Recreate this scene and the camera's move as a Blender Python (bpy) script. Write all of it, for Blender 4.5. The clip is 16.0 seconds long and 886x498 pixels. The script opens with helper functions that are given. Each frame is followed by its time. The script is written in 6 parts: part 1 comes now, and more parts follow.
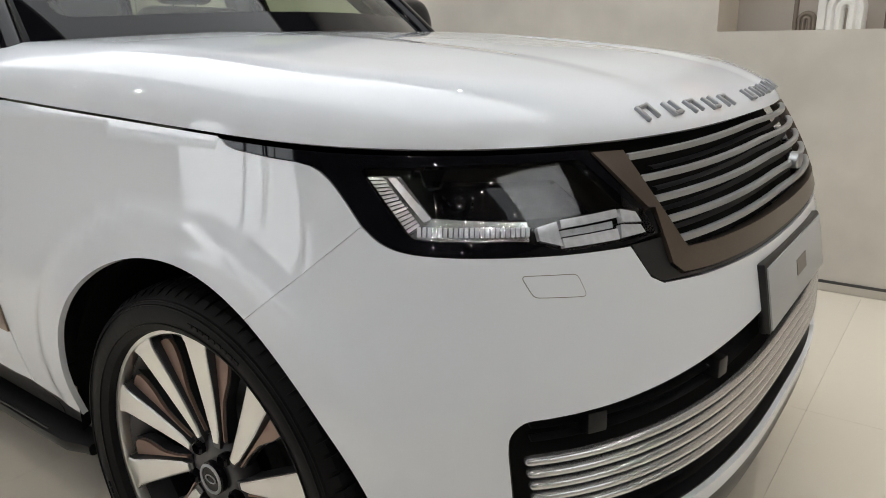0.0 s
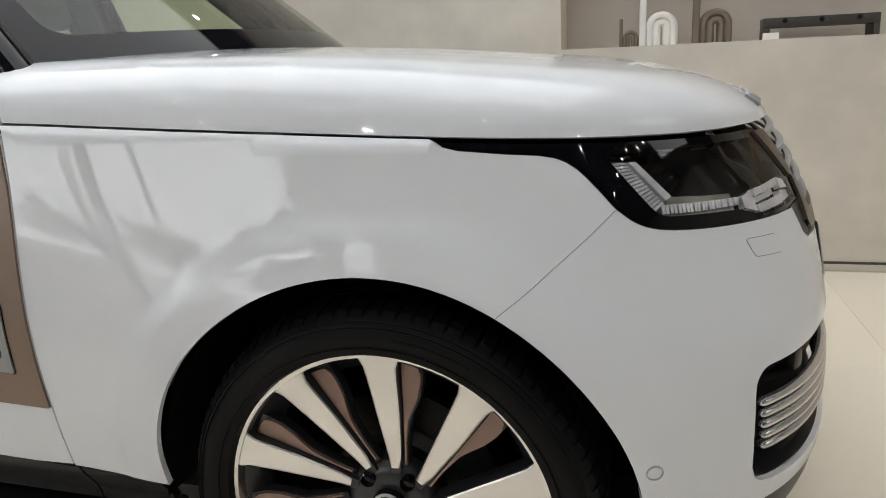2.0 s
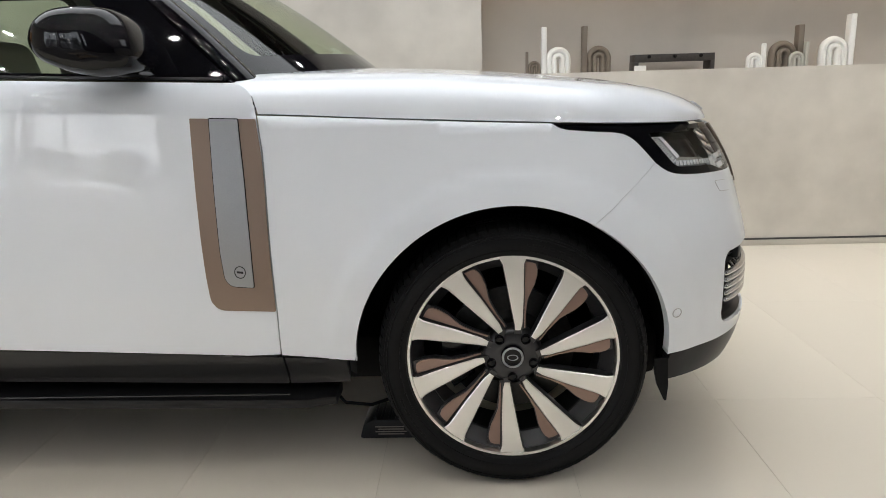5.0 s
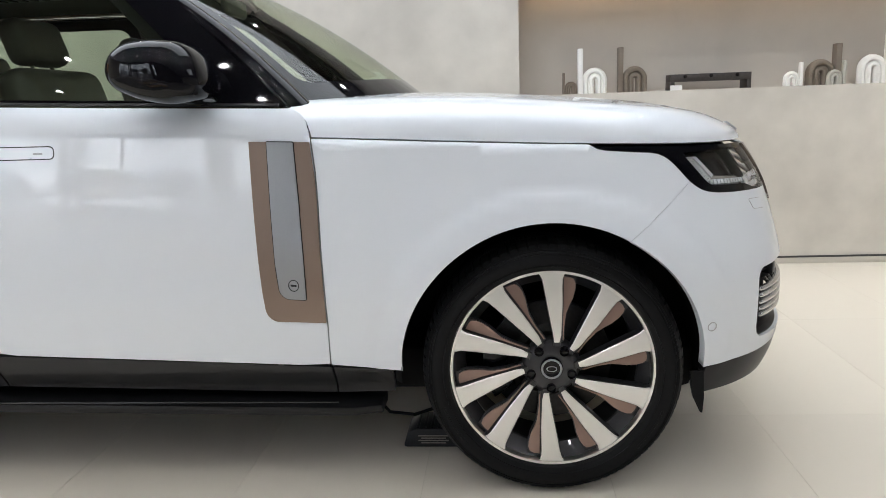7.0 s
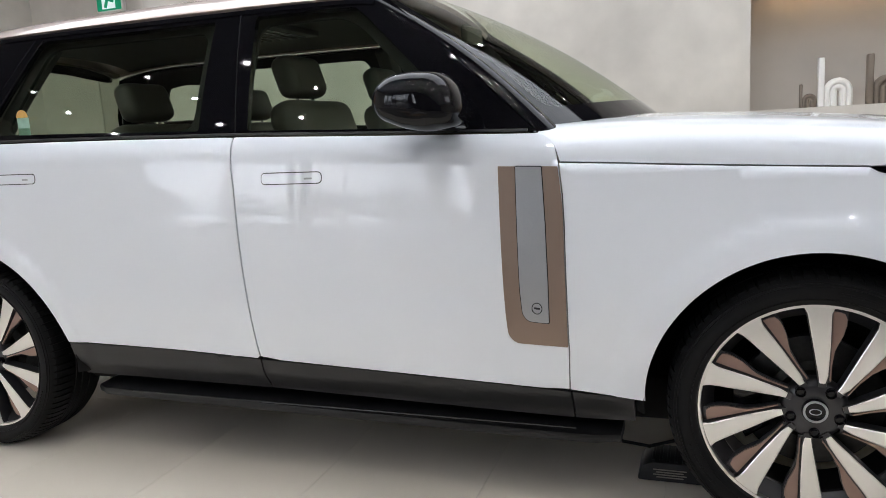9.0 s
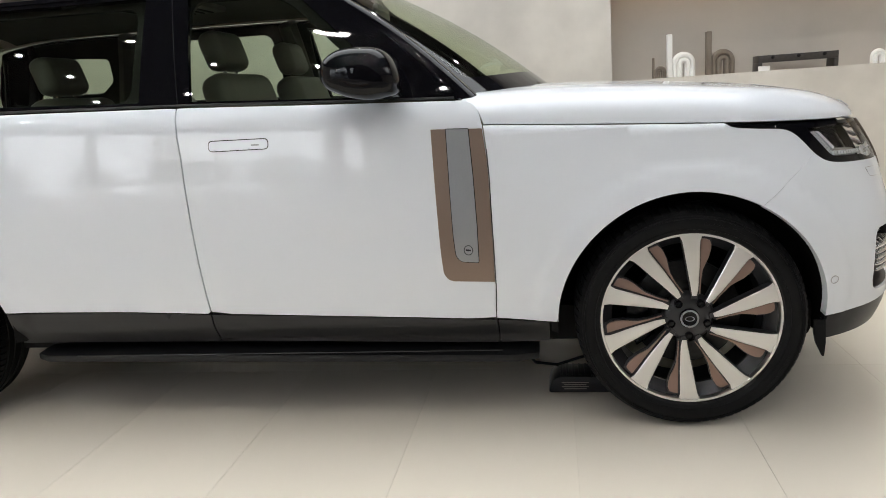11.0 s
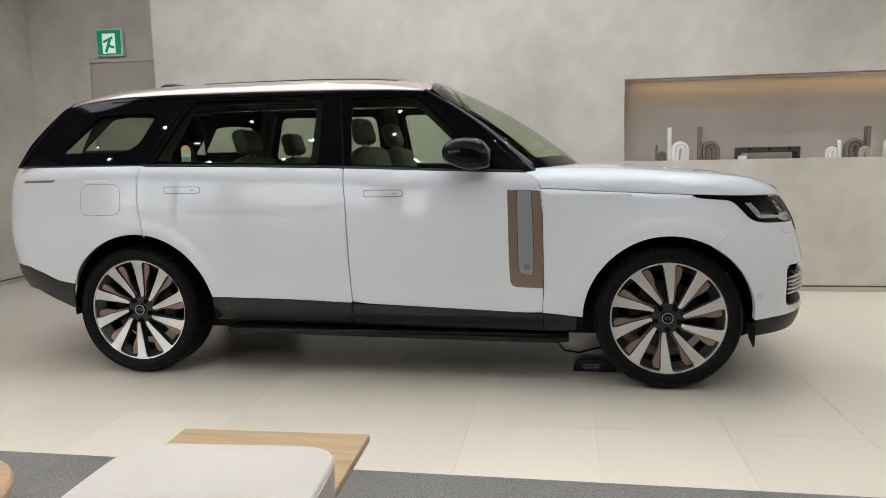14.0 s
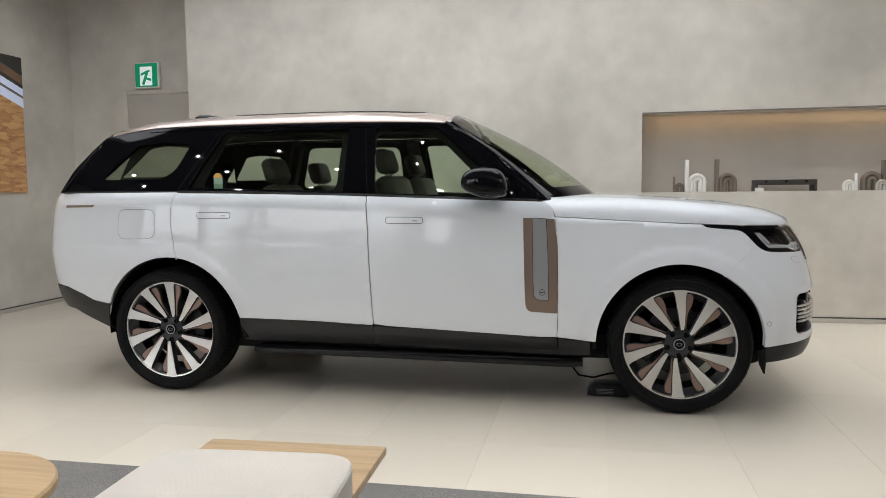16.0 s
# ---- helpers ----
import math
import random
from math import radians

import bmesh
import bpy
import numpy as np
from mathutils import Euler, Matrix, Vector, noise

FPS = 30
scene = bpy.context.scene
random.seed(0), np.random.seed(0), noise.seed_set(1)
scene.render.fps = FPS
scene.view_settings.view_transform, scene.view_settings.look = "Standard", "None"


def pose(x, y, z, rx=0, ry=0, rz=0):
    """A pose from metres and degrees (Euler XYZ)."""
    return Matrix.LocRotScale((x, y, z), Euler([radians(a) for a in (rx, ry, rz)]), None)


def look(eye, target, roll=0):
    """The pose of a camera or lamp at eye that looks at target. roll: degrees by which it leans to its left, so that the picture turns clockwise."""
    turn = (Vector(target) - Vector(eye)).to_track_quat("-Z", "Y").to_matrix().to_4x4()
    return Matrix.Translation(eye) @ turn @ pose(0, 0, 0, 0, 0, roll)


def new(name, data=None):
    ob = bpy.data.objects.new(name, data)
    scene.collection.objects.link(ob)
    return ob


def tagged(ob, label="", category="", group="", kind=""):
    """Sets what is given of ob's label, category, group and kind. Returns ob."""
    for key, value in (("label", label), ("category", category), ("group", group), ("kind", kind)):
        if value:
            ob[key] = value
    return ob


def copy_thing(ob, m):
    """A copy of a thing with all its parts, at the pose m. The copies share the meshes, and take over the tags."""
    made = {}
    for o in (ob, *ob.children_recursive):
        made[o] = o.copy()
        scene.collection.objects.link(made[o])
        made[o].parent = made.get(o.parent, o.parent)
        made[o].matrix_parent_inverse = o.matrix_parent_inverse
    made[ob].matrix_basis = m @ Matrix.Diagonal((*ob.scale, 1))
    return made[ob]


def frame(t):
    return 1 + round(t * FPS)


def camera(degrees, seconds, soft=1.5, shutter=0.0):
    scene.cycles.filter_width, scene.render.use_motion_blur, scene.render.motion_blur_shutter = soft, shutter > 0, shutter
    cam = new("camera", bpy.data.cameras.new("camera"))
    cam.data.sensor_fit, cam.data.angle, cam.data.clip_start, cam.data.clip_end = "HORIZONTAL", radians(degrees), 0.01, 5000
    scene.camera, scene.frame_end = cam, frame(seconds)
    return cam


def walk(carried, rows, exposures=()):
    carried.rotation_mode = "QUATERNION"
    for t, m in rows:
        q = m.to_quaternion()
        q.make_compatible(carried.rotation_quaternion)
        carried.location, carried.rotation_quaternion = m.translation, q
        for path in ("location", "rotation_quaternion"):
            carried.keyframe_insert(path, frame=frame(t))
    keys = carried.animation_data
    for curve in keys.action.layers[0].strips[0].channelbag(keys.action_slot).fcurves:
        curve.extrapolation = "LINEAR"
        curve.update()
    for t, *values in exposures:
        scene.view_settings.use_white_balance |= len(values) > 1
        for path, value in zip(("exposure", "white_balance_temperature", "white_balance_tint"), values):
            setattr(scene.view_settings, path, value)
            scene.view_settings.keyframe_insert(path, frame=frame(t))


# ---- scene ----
cam = camera(62.9, 16.0, 0.9)
PATH = [
    (0, (1.121, -1.685, 1.232), (-0.016, -0.135, 0.678), -0.9),
    (0.5, (1.088, -1.826, 1.223), (-0.037, -0.263, 0.683), -1.7),
    (1, (0.838, -1.987, 1.212), (-0.23, -0.375, 0.701), -2.9),
    (1.5, (0.626, -2.02, 1.2), (-0.229, -0.28, 0.71), -3.2),
    (2, (0.441, -2.065, 1.201), (-0.078, -0.197, 0.709), -2.7),
    (2.5, (0.255, -2.222, 1.209), (-0.022, -0.306, 0.711), -2.4),
    (3, (0.175, -2.424, 1.197), (-0.015, -0.5, 0.687), -1.8),
    (3.5, (0.039, -2.617, 1.201), (-0.076, -0.681, 0.714), -1.6),
    (4, (-0.109, -2.778, 1.196), (-0.175, -0.834, 0.732), -1.6),
    (6.5, (-0.135, -3.077, 1.212), (-0.222, -1.123, 0.796), -2.2),
    (7, (-0.145, -3.087, 1.216), (-0.308, -1.132, 0.824), -2.1),
    (7.5, (-0.189, -3.106, 1.234), (-0.577, -1.176, 0.88), -2.5),
    (8, (-0.256, -3.099, 1.249), (-0.9, -1.232, 0.938), -2.4),
    (10.5, (-0.367, -3.29, 1.244), (-1.033, -1.444, 0.86), -4.2),
    (11, (-0.465, -3.521, 1.246), (-0.772, -1.589, 0.829), -4.0),
    (11.5, (-0.482, -3.774, 1.243), (-0.619, -1.818, 0.85), -2.6),
    (12, (-0.585, -4.009, 1.255), (-0.7, -2.042, 0.912), -1.3),
    (12.5, (-0.641, -4.29, 1.271), (-0.837, -2.323, 0.966), -1.1),
    (13, (-0.587, -4.577, 1.274), (-0.863, -2.618, 0.986), -1.1),
    (13.5, (-0.592, -4.833, 1.284), (-0.908, -2.876, 1.018), -1.2),
    (14, (-0.57, -5.044, 1.3), (-0.899, -3.087, 1.056), -1.1),
    (14.5, (-0.522, -5.179, 1.294), (-0.871, -3.222, 1.081), -0.8),
    (15, (-0.521, -5.219, 1.296), (-0.895, -3.263, 1.111), -0.5),
    (15.5, (-0.515, -5.212, 1.296), (-0.903, -3.257, 1.128), -0.5),
    (16, (-0.512, -5.202, 1.289), (-0.905, -3.247, 1.129), -0.6),
]
walk(cam, [(t, look(eye, target, roll)) for t, eye, target, roll in PATH], [(0, 0.96, 6400, 10), (2, 0.91, 6450, 10), (2.6, 0.91, 6400, 10), (3.3, 1.04, 6350, 10), (4, 1.12, 6350, 10), (7, 1.32, 6050, 10), (8, 1.29, 5950, 13), (10.5, 1.28, 6300, 10), (13, 1.08, 6300, 10), (14.5, 0.97, 6250, 10), (16, 0.99, 6250, 10)])


# ---- world, daylight and lamps ----
CEIL = 3.9
world = bpy.data.worlds.new("world")
scene.world = world
world.use_nodes = True
sky = world.node_tree.nodes.new("ShaderNodeTexSky")
sky.sky_type, sky.sun_disc, sky.sun_elevation, sky.sun_rotation = "NISHITA", False, radians(38), radians(-25)
world.node_tree.links.new(sky.outputs[0], world.node_tree.nodes["Background"].inputs[0])
world.node_tree.nodes["Background"].inputs[1].default_value = 0.15
sun = new("sun", bpy.data.lights.new("sun", "SUN"))
sun.data.energy, sun.data.angle, sun.data.color = 0.5, radians(12), (1.0, 0.95, 0.88)
sun.matrix_world = look((-14, 30, 26), (0, 0, 0))
sky.dust_density, sky.ozone_density, sky.air_density = 6.0, 0.3, 0.8
# downlights in close rows over the lounge; a wide luminous ceiling hangs over the car
PANELS = ((-5.7, 1.3, -1.35, 1.4), (3.9, 6.0, -2.1, 0.2))
# row: (power, cone in degrees)
ROWS_Y = {-2.35: (21, 68), -2.95: (17, 72), -3.6: (12, 76), -4.3: (8, 76), -5.1: (7, 76), -6.0: (5, 76), -7.0: (4, 76)}
spread = random.Random(4)
DOWNLIGHTS_AND_FILL = []
for ry in ROWS_Y:
    for rx in (-5.8, -4.6, -3.4, -2.2, -1.0, 0.2, 1.4, 2.6, 3.8, 5.0):
        DOWNLIGHTS_AND_FILL.append((rx + spread.uniform(-0.32, 0.32), ry + spread.uniform(-0.04, 0.04), ROWS_Y[ry]))
# added fill row, no such fittings known: brightens the floor east of the car
for rx in (1.5, 2.5, 3.5, 4.5):
    DOWNLIGHTS_AND_FILL.append((rx, 0.95, (52, 90)))
# another made-up row, washing the north wall behind the car
for rx in (-3.0, -1.8, -0.6, 0.6):
    DOWNLIGHTS_AND_FILL.append((rx, 1.68, (7, 80)))
for lx, ly, (power, cone) in DOWNLIGHTS_AND_FILL:
    lamp = new("downlight_lamp", bpy.data.lights.new("downlight_lamp", "SPOT"))
    if lx > -0.9 and ly > -3.2 and ly < 0:
        cone, power = cone - 20, power * 1.6
    lamp.data.energy, lamp.data.spot_size, lamp.data.spot_blend = power * (1.2 if lx < -1 else 0.8 if lx > 0.6 else 0.95), radians(cone), 1.0
    lamp.data.shadow_soft_size, lamp.data.color = 0.03, (1.0, 0.94, 0.84)
    lamp.matrix_world = look((lx, ly, CEIL - 0.03), (lx, ly + 0.001, 0))


# ---- shape of the car's body: smooth curves and the surfaces spun from them ----
def pchip(x, xs, ys):
    """A smooth curve through a few points, without overshoot."""
    xs, ys, x = np.asarray(xs, float), np.asarray(ys, float), np.asarray(x, float)
    h, d = np.diff(xs), np.diff(ys) / np.diff(xs)
    m = np.zeros_like(ys)
    for i in range(1, len(xs) - 1):
        if d[i - 1] * d[i] > 0:
            w1, w2 = 2 * h[i] + h[i - 1], h[i] + 2 * h[i - 1]
            m[i] = (w1 + w2) / (w1 / d[i - 1] + w2 / d[i])
    m[0], m[-1] = d[0], d[-1]
    i = np.clip(np.searchsorted(xs, x) - 1, 0, len(xs) - 2)
    t = np.clip((x - xs[i]) / h[i], 0, 1)
    return ((2 * t**3 - 3 * t**2 + 1) * ys[i] + (t**3 - 2 * t**2 + t) * h[i] * m[i]
            + (3 * t**2 - 2 * t**3) * ys[i + 1] + (t**3 - t**2) * h[i] * m[i + 1])


def smooth(a, b, x):
    t = np.clip((np.asarray(x, float) - a) / (b - a), 0, 1)
    return t * t * (3 - 2 * t)


AXLE_F, AXLE_R, HUB_Z, TYRE_R = 0.0, -3.197, 0.402, 0.402
X_FRONT, X_REAR, ARC = 0.10, -3.30, 0.98
FRONT = ARC * math.pi / 2          # s runs from 0 at the nose's middle to FRONT where the flank begins, and on along it


def crease(x):
    return pchip(x, [-4.4, -3.6, -3.14, -2.56, -1.86, -1.37, -0.70, -0.33, 0.12, 0.45, 0.9],
                 [1.213, 1.216, 1.211, 1.197, 1.172, 1.156, 1.131, 1.109, 1.086, 1.074, 1.062])


def belt(x):
    return pchip(x, [-4.4, -3.14, -1.87, -1.30, -0.77, -0.40], [1.300, 1.295, 1.266, 1.243, 1.224, 1.212])


def flank(x, z):
    """The body's half width at x and z."""
    c, b = crease(x), belt(x)
    k = (z - 0.40) / (c - 0.40)
    low = pchip(k, [-0.3, 0.0, 0.2, 0.4, 0.55, 0.7, 0.85, 1.0, 1.15], [0.910, 0.952, 0.987, 1.007, 1.013, 1.011, 1.003, 0.990, 0.972])
    m = np.clip((z - c) / (b - c), 0, 1.6)
    high = 0.9865 - 0.014 * m - 0.032 * m**2.4
    y = np.where(z > c, high, low)
    y = y - 0.056 * smooth(-1.3, 0.2, x) * smooth(0.65, 1.1, z)
    for ax in (AXLE_F, -3.16):
        r = np.hypot(x - ax, z - HUB_Z)
        y = y + 0.009 * (1 - smooth(0.525, 0.575, r)) * smooth(0.30, 0.5, z)
    return y


def nose_reach(z):
    return pchip(z, [0.25, 0.32, 0.40, 0.47, 0.55, 0.65, 0.78, 0.90, 1.0, 1.065, 1.12, 1.2],
                 [0.675, 0.735, 0.762, 0.766, 0.765, 0.757, 0.738, 0.712, 0.665, 0.622, 0.57, 0.5])


def tail_reach(z):
    return pchip(z, [0.25, 0.45, 0.62, 0.75, 0.95, 1.15, 1.25, 1.31], [0.74, 0.88, 0.985, 1.01, 1.03, 1.015, 0.995, 0.97])


def skin(s, z, out=0.0):
    """A point of the body: s is the way round from the nose's middle (right side positive), z the height."""
    s, z = np.broadcast_arrays(np.asarray(s, float), np.asarray(z, float))
    u = FRONT - np.abs(s)
    th = np.clip(u / ARC, 0, math.pi / 2)
    p = pchip(z, [0.3, 0.65, 0.9, 1.1], [3.0, 3.0, 2.7, 2.7])
    bf, a = flank(X_FRONT + np.clip(u, 0, 0.9), z), nose_reach(z)
    r = (np.abs(np.cos(th) / bf)**p + np.abs(np.sin(th) / a)**p)**(-1 / p)
    xf, yf = X_FRONT + r * np.sin(th), r * np.cos(th)
    span = X_REAR - X_FRONT
    tr = np.clip((span - u) / ARC, 0, math.pi / 2)
    br, ar = flank(X_REAR + 0 * z, z), tail_reach(z)
    q = 3.5
    rr = (np.abs(np.cos(tr) / br)**q + np.abs(np.sin(tr) / ar)**q)**(-1 / q)
    xr, yr = X_REAR - rr * np.sin(tr), rr * np.cos(tr)
    xm = X_FRONT + u
    x = np.where(u > 0, xf, np.where(u < span, xr, xm))
    y = np.where(u > 0, yf, np.where(u < span, yr, flank(np.clip(xm, X_REAR, X_FRONT), z)))
    return np.stack([x, -np.sign(s + 1e-12) * y, z], -1)


def s_of(x):
    """The way round for a place x on the flank."""
    return FRONT - (np.asarray(x, float) - X_FRONT)


# ---- materials ----
def paint(name, base, rough=0.5, metal=0.0, spec=0.5, coat=0.0, var=None, grain=None, bump=None, tone=None, emit=None, place=False):
    """A node material: base colour with variation at a large (var) and a fine scale (grain), each (scale, amount), and a bump."""
    m = bpy.data.materials.new(name)
    m.use_nodes = True
    n, l = m.node_tree.nodes, m.node_tree.links
    b = n["Principled BSDF"]
    b.inputs["Base Color"].default_value = (*base, 1)
    b.inputs["Roughness"].default_value, b.inputs["Metallic"].default_value = rough, metal
    b.inputs["Specular IOR Level"].default_value, b.inputs["Coat Weight"].default_value = spec, coat
    b.inputs["Coat Roughness"].default_value = 0.02
    co = n.new("ShaderNodeNewGeometry").outputs["Position"] if place else n.new("ShaderNodeTexCoord").outputs["Object"]
    last = None
    for setting in (var, grain):
        if not setting:
            continue
        t = n.new("ShaderNodeTexNoise")
        t.inputs["Scale"].default_value, t.inputs["Detail"].default_value = setting[0], 5
        l.new(co, t.inputs["Vector"])
        r = n.new("ShaderNodeMapRange")
        r.inputs["From Min"].default_value, r.inputs["From Max"].default_value = 0.3, 0.7
        r.inputs["To Min"].default_value, r.inputs["To Max"].default_value = 1 - setting[1], 1 + setting[1]
        l.new(t.outputs["Fac"], r.inputs["Value"])
        mix = n.new("ShaderNodeVectorMath")
        mix.operation = "MULTIPLY"
        if last is None:
            mix.inputs[0].default_value = base
        else:
            l.new(last, mix.inputs[0])
        l.new(r.outputs[0], mix.inputs[1])
        last = mix.outputs[0]
        if setting is var and metal < 0.5:
            rr = n.new("ShaderNodeMapRange")
            rr.inputs["To Min"].default_value, rr.inputs["To Max"].default_value = rough * 0.85, min(1, rough * 1.15)
            l.new(t.outputs["Fac"], rr.inputs["Value"])
            l.new(rr.outputs[0], b.inputs["Roughness"])
    if last is not None:
        l.new(last, b.inputs["Base Color"])
    if bump:
        t = n.new("ShaderNodeTexNoise")
        t.inputs["Scale"].default_value, t.inputs["Detail"].default_value = bump[0], 4
        l.new(co, t.inputs["Vector"])
        bp = n.new("ShaderNodeBump")
        bp.inputs["Strength"].default_value, bp.inputs["Distance"].default_value = bump[1], 0.01
        l.new(t.outputs["Fac"], bp.inputs["Height"])
        l.new(bp.outputs[0], b.inputs["Normal"])
    if emit:
        b.inputs["Emission Color"].default_value, b.inputs["Emission Strength"].default_value = (*emit[0], 1), emit[1]
    return m


def pane(name, tint, gloss=0.0):
    """Thin tinted glass: light passes straight through, with a clear reflection that grows at a slant."""
    m = bpy.data.materials.new(name)
    m.use_nodes = True
    n, l = m.node_tree.nodes, m.node_tree.links
    n.remove(n["Principled BSDF"])
    clear, shine, mix, fr = (n.new("ShaderNode" + k) for k in ("BsdfTransparent", "BsdfGlossy", "MixShader", "LayerWeight"))
    clear.inputs[0].default_value = (*tint, 1)
    shine.inputs["Roughness"].default_value = gloss
    fr.inputs["Blend"].default_value = 0.5
    steep, share = n.new("ShaderNodeMath"), n.new("ShaderNodeMath")
    steep.operation, share.operation = "POWER", "MULTIPLY_ADD"
    steep.inputs[1].default_value, share.inputs[1].default_value, share.inputs[2].default_value = 5.0, 0.7, 0.06
    l.new(fr.outputs["Facing"], steep.inputs[0]), l.new(steep.outputs[0], share.inputs[0])
    l.new(share.outputs[0], mix.inputs[0]), l.new(clear.outputs[0], mix.inputs[1]), l.new(shine.outputs[0], mix.inputs[2])
    l.new(mix.outputs[0], n["Material Output"].inputs[0])
    return m


def plaster(name, base, amount=0.15):
    """Trowelled mineral plaster: soft cloudy patches, faint arcs of the trowel."""
    m = paint(name, base, 0.62, spec=0.35, var=(0.9, amount), grain=(4.5, amount * 0.45), bump=(9.0, 0.10))
    return m


def wood(name, light, dark, scale=2.2, axis=0):
    m = bpy.data.materials.new(name)
    m.use_nodes = True
    n, l = m.node_tree.nodes, m.node_tree.links
    b = n["Principled BSDF"]
    b.inputs["Roughness"].default_value = 0.45
    co = n.new("ShaderNodeTexCoord")
    mp = n.new("ShaderNodeMapping")
    sc = [18.0, 18.0, 18.0]
    sc[axis] = 1.2
    mp.inputs["Scale"].default_value = [v * scale / 2.2 for v in sc]
    l.new(co.outputs["Object"], mp.inputs["Vector"])
    t = n.new("ShaderNodeTexNoise")
    t.inputs["Scale"].default_value, t.inputs["Detail"].default_value, t.inputs["Distortion"].default_value = 1.6, 7, 0.6
    l.new(mp.outputs[0], t.inputs["Vector"])
    r = n.new("ShaderNodeValToRGB")
    r.color_ramp.elements[0].position, r.color_ramp.elements[0].color = 0.32, (*dark, 1)
    r.color_ramp.elements[1].position, r.color_ramp.elements[1].color = 0.66, (*light, 1)
    l.new(t.outputs["Fac"], r.inputs[0])
    l.new(r.outputs[0], b.inputs["Base Color"])
    bp = n.new("ShaderNodeBump")
    bp.inputs["Strength"].default_value, bp.inputs["Distance"].default_value = 0.08, 0.002
    l.new(t.outputs["Fac"], bp.inputs["Height"])
    l.new(bp.outputs[0], b.inputs["Normal"])
    return m


WALL = plaster("beige_plaster", (0.58, 0.545, 0.49))
# dimness of the unseen south wall put into its colour, for darker reflections
DIMMED_WALL = plaster("dark_panel", (0.07, 0.068, 0.065), 0.1)
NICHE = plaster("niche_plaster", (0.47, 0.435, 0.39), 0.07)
FLOOR = paint("cream_tile", (0.67, 0.622, 0.54), 0.26, spec=0.45)
# each tile a shade of its own
_n, _l = FLOOR.node_tree.nodes, FLOOR.node_tree.links
_each, _tone, _mul = _n.new("ShaderNodeObjectInfo"), _n.new("ShaderNodeMapRange"), _n.new("ShaderNodeVectorMath")
_mul.operation, _mul.inputs[0].default_value = "MULTIPLY", (0.67, 0.622, 0.54)
_tone.inputs["To Min"].default_value, _tone.inputs["To Max"].default_value = 0.975, 1.025
_l.new(_each.outputs["Random"], _tone.inputs["Value"]), _l.new(_tone.outputs[0], _mul.inputs[1]), _l.new(_mul.outputs[0], _n["Principled BSDF"].inputs["Base Color"])
JOINT = paint("tile_joint", (0.56, 0.51, 0.435), 0.7, grain=(40, 0.1))
CEILING = paint("dark_ceiling", (0.09, 0.088, 0.085), 0.8, var=(0.6, 0.03), grain=(20, 0.02))
CARPET = paint("grey_carpet", (0.20, 0.195, 0.19), 0.95, spec=0.1, var=(2.2, 0.15), grain=(140, 0.40), bump=(220, 0.6))
ROOF_PAINT = paint("champagne_car_paint", (0.56, 0.445, 0.39), 0.34, metal=0.35, coat=1.0)
WHITE = paint("white_car_paint", (0.768, 0.797, 0.845), 0.35, spec=0.0, coat=1.0)
PIANO = paint("gloss_black", (0.004, 0.004, 0.0055), 0.03, spec=0.25, coat=0.0, var=(2, 0.1))
SATIN_BLACK = paint("satin_dark_plastic", (0.011, 0.011, 0.012), 0.42, var=(3, 0.08), grain=(120, 0.06))
RUBBER = paint("tyre_rubber", (0.006, 0.006, 0.0065), 0.52, spec=0.14, var=(6, 0.12), grain=(60, 0.10), bump=(90, 0.05))
VOID = paint("black_lining", (0.012, 0.012, 0.012), 0.9, spec=0.1, var=(4, 0.2))
BRONZE = paint("satin_bronze", (0.25, 0.185, 0.145), 0.42, metal=0.5, var=(3, 0.03), grain=(400, 0.04))
SILVER = paint("brushed_silver", (0.37, 0.38, 0.395), 0.42, metal=0.75, var=(3, 0.03), grain=(300, 0.04))
BRIGHT = paint("satin_bright_metal", (0.66, 0.66, 0.67), 0.25, metal=0.85, coat=0.3, var=(3, 0.03))
CHROME = paint("polished_metal", (0.72, 0.72, 0.72), 0.14, metal=1.0, var=(3, 0.02))
MACHINED = paint("machined_alloy", (0.82, 0.81, 0.785), 0.32, metal=1.0, var=(5, 0.04))
GRILLE_BRONZE = paint("dark_bronze", (0.15, 0.122, 0.10), 0.34, metal=0.75, var=(3, 0.03), grain=(400, 0.04))
STEP_BLACK = paint("black_step", (0.006, 0.006, 0.007), 0.38, spec=0.3, var=(4, 0.1))
GUNMETAL = paint("dark_grey_alloy", (0.030, 0.030, 0.033), 0.30, metal=0.4, coat=0.3, var=(6, 0.06))
COPPER = paint("rose_bronze_insert", (0.30, 0.205, 0.168), 0.38, metal=0.55, var=(8, 0.04))
STEEL = paint("brake_disc_steel", (0.045, 0.045, 0.045), 0.45, metal=1.0, grain=(80, 0.12))
# seat leather darkened in colour, as little light reaches the cabin
SHADED_LEATHER = paint("grey_leather", (0.095, 0.09, 0.08), 0.5, var=(6, 0.05), bump=(150, 0.15))
PALE = paint("pale_olive_leather", (0.46, 0.43, 0.33), 0.5, var=(6, 0.05), bump=(150, 0.15))
# a lighter headlining, its colour lowered to stand for the dim cabin
SHADED_LINING = paint("grey_headlining", (0.085, 0.084, 0.076), 0.9, var=(5, 0.05))
# the lining darker still round the windows, shade put into its colour
DEEP_SHADED_LINING = paint("dark_window_lining", (0.022, 0.022, 0.02), 0.8, spec=0.2, var=(5, 0.1))
TRIM = paint("dark_cabin_trim", (0.05, 0.048, 0.045), 0.6, var=(5, 0.1))
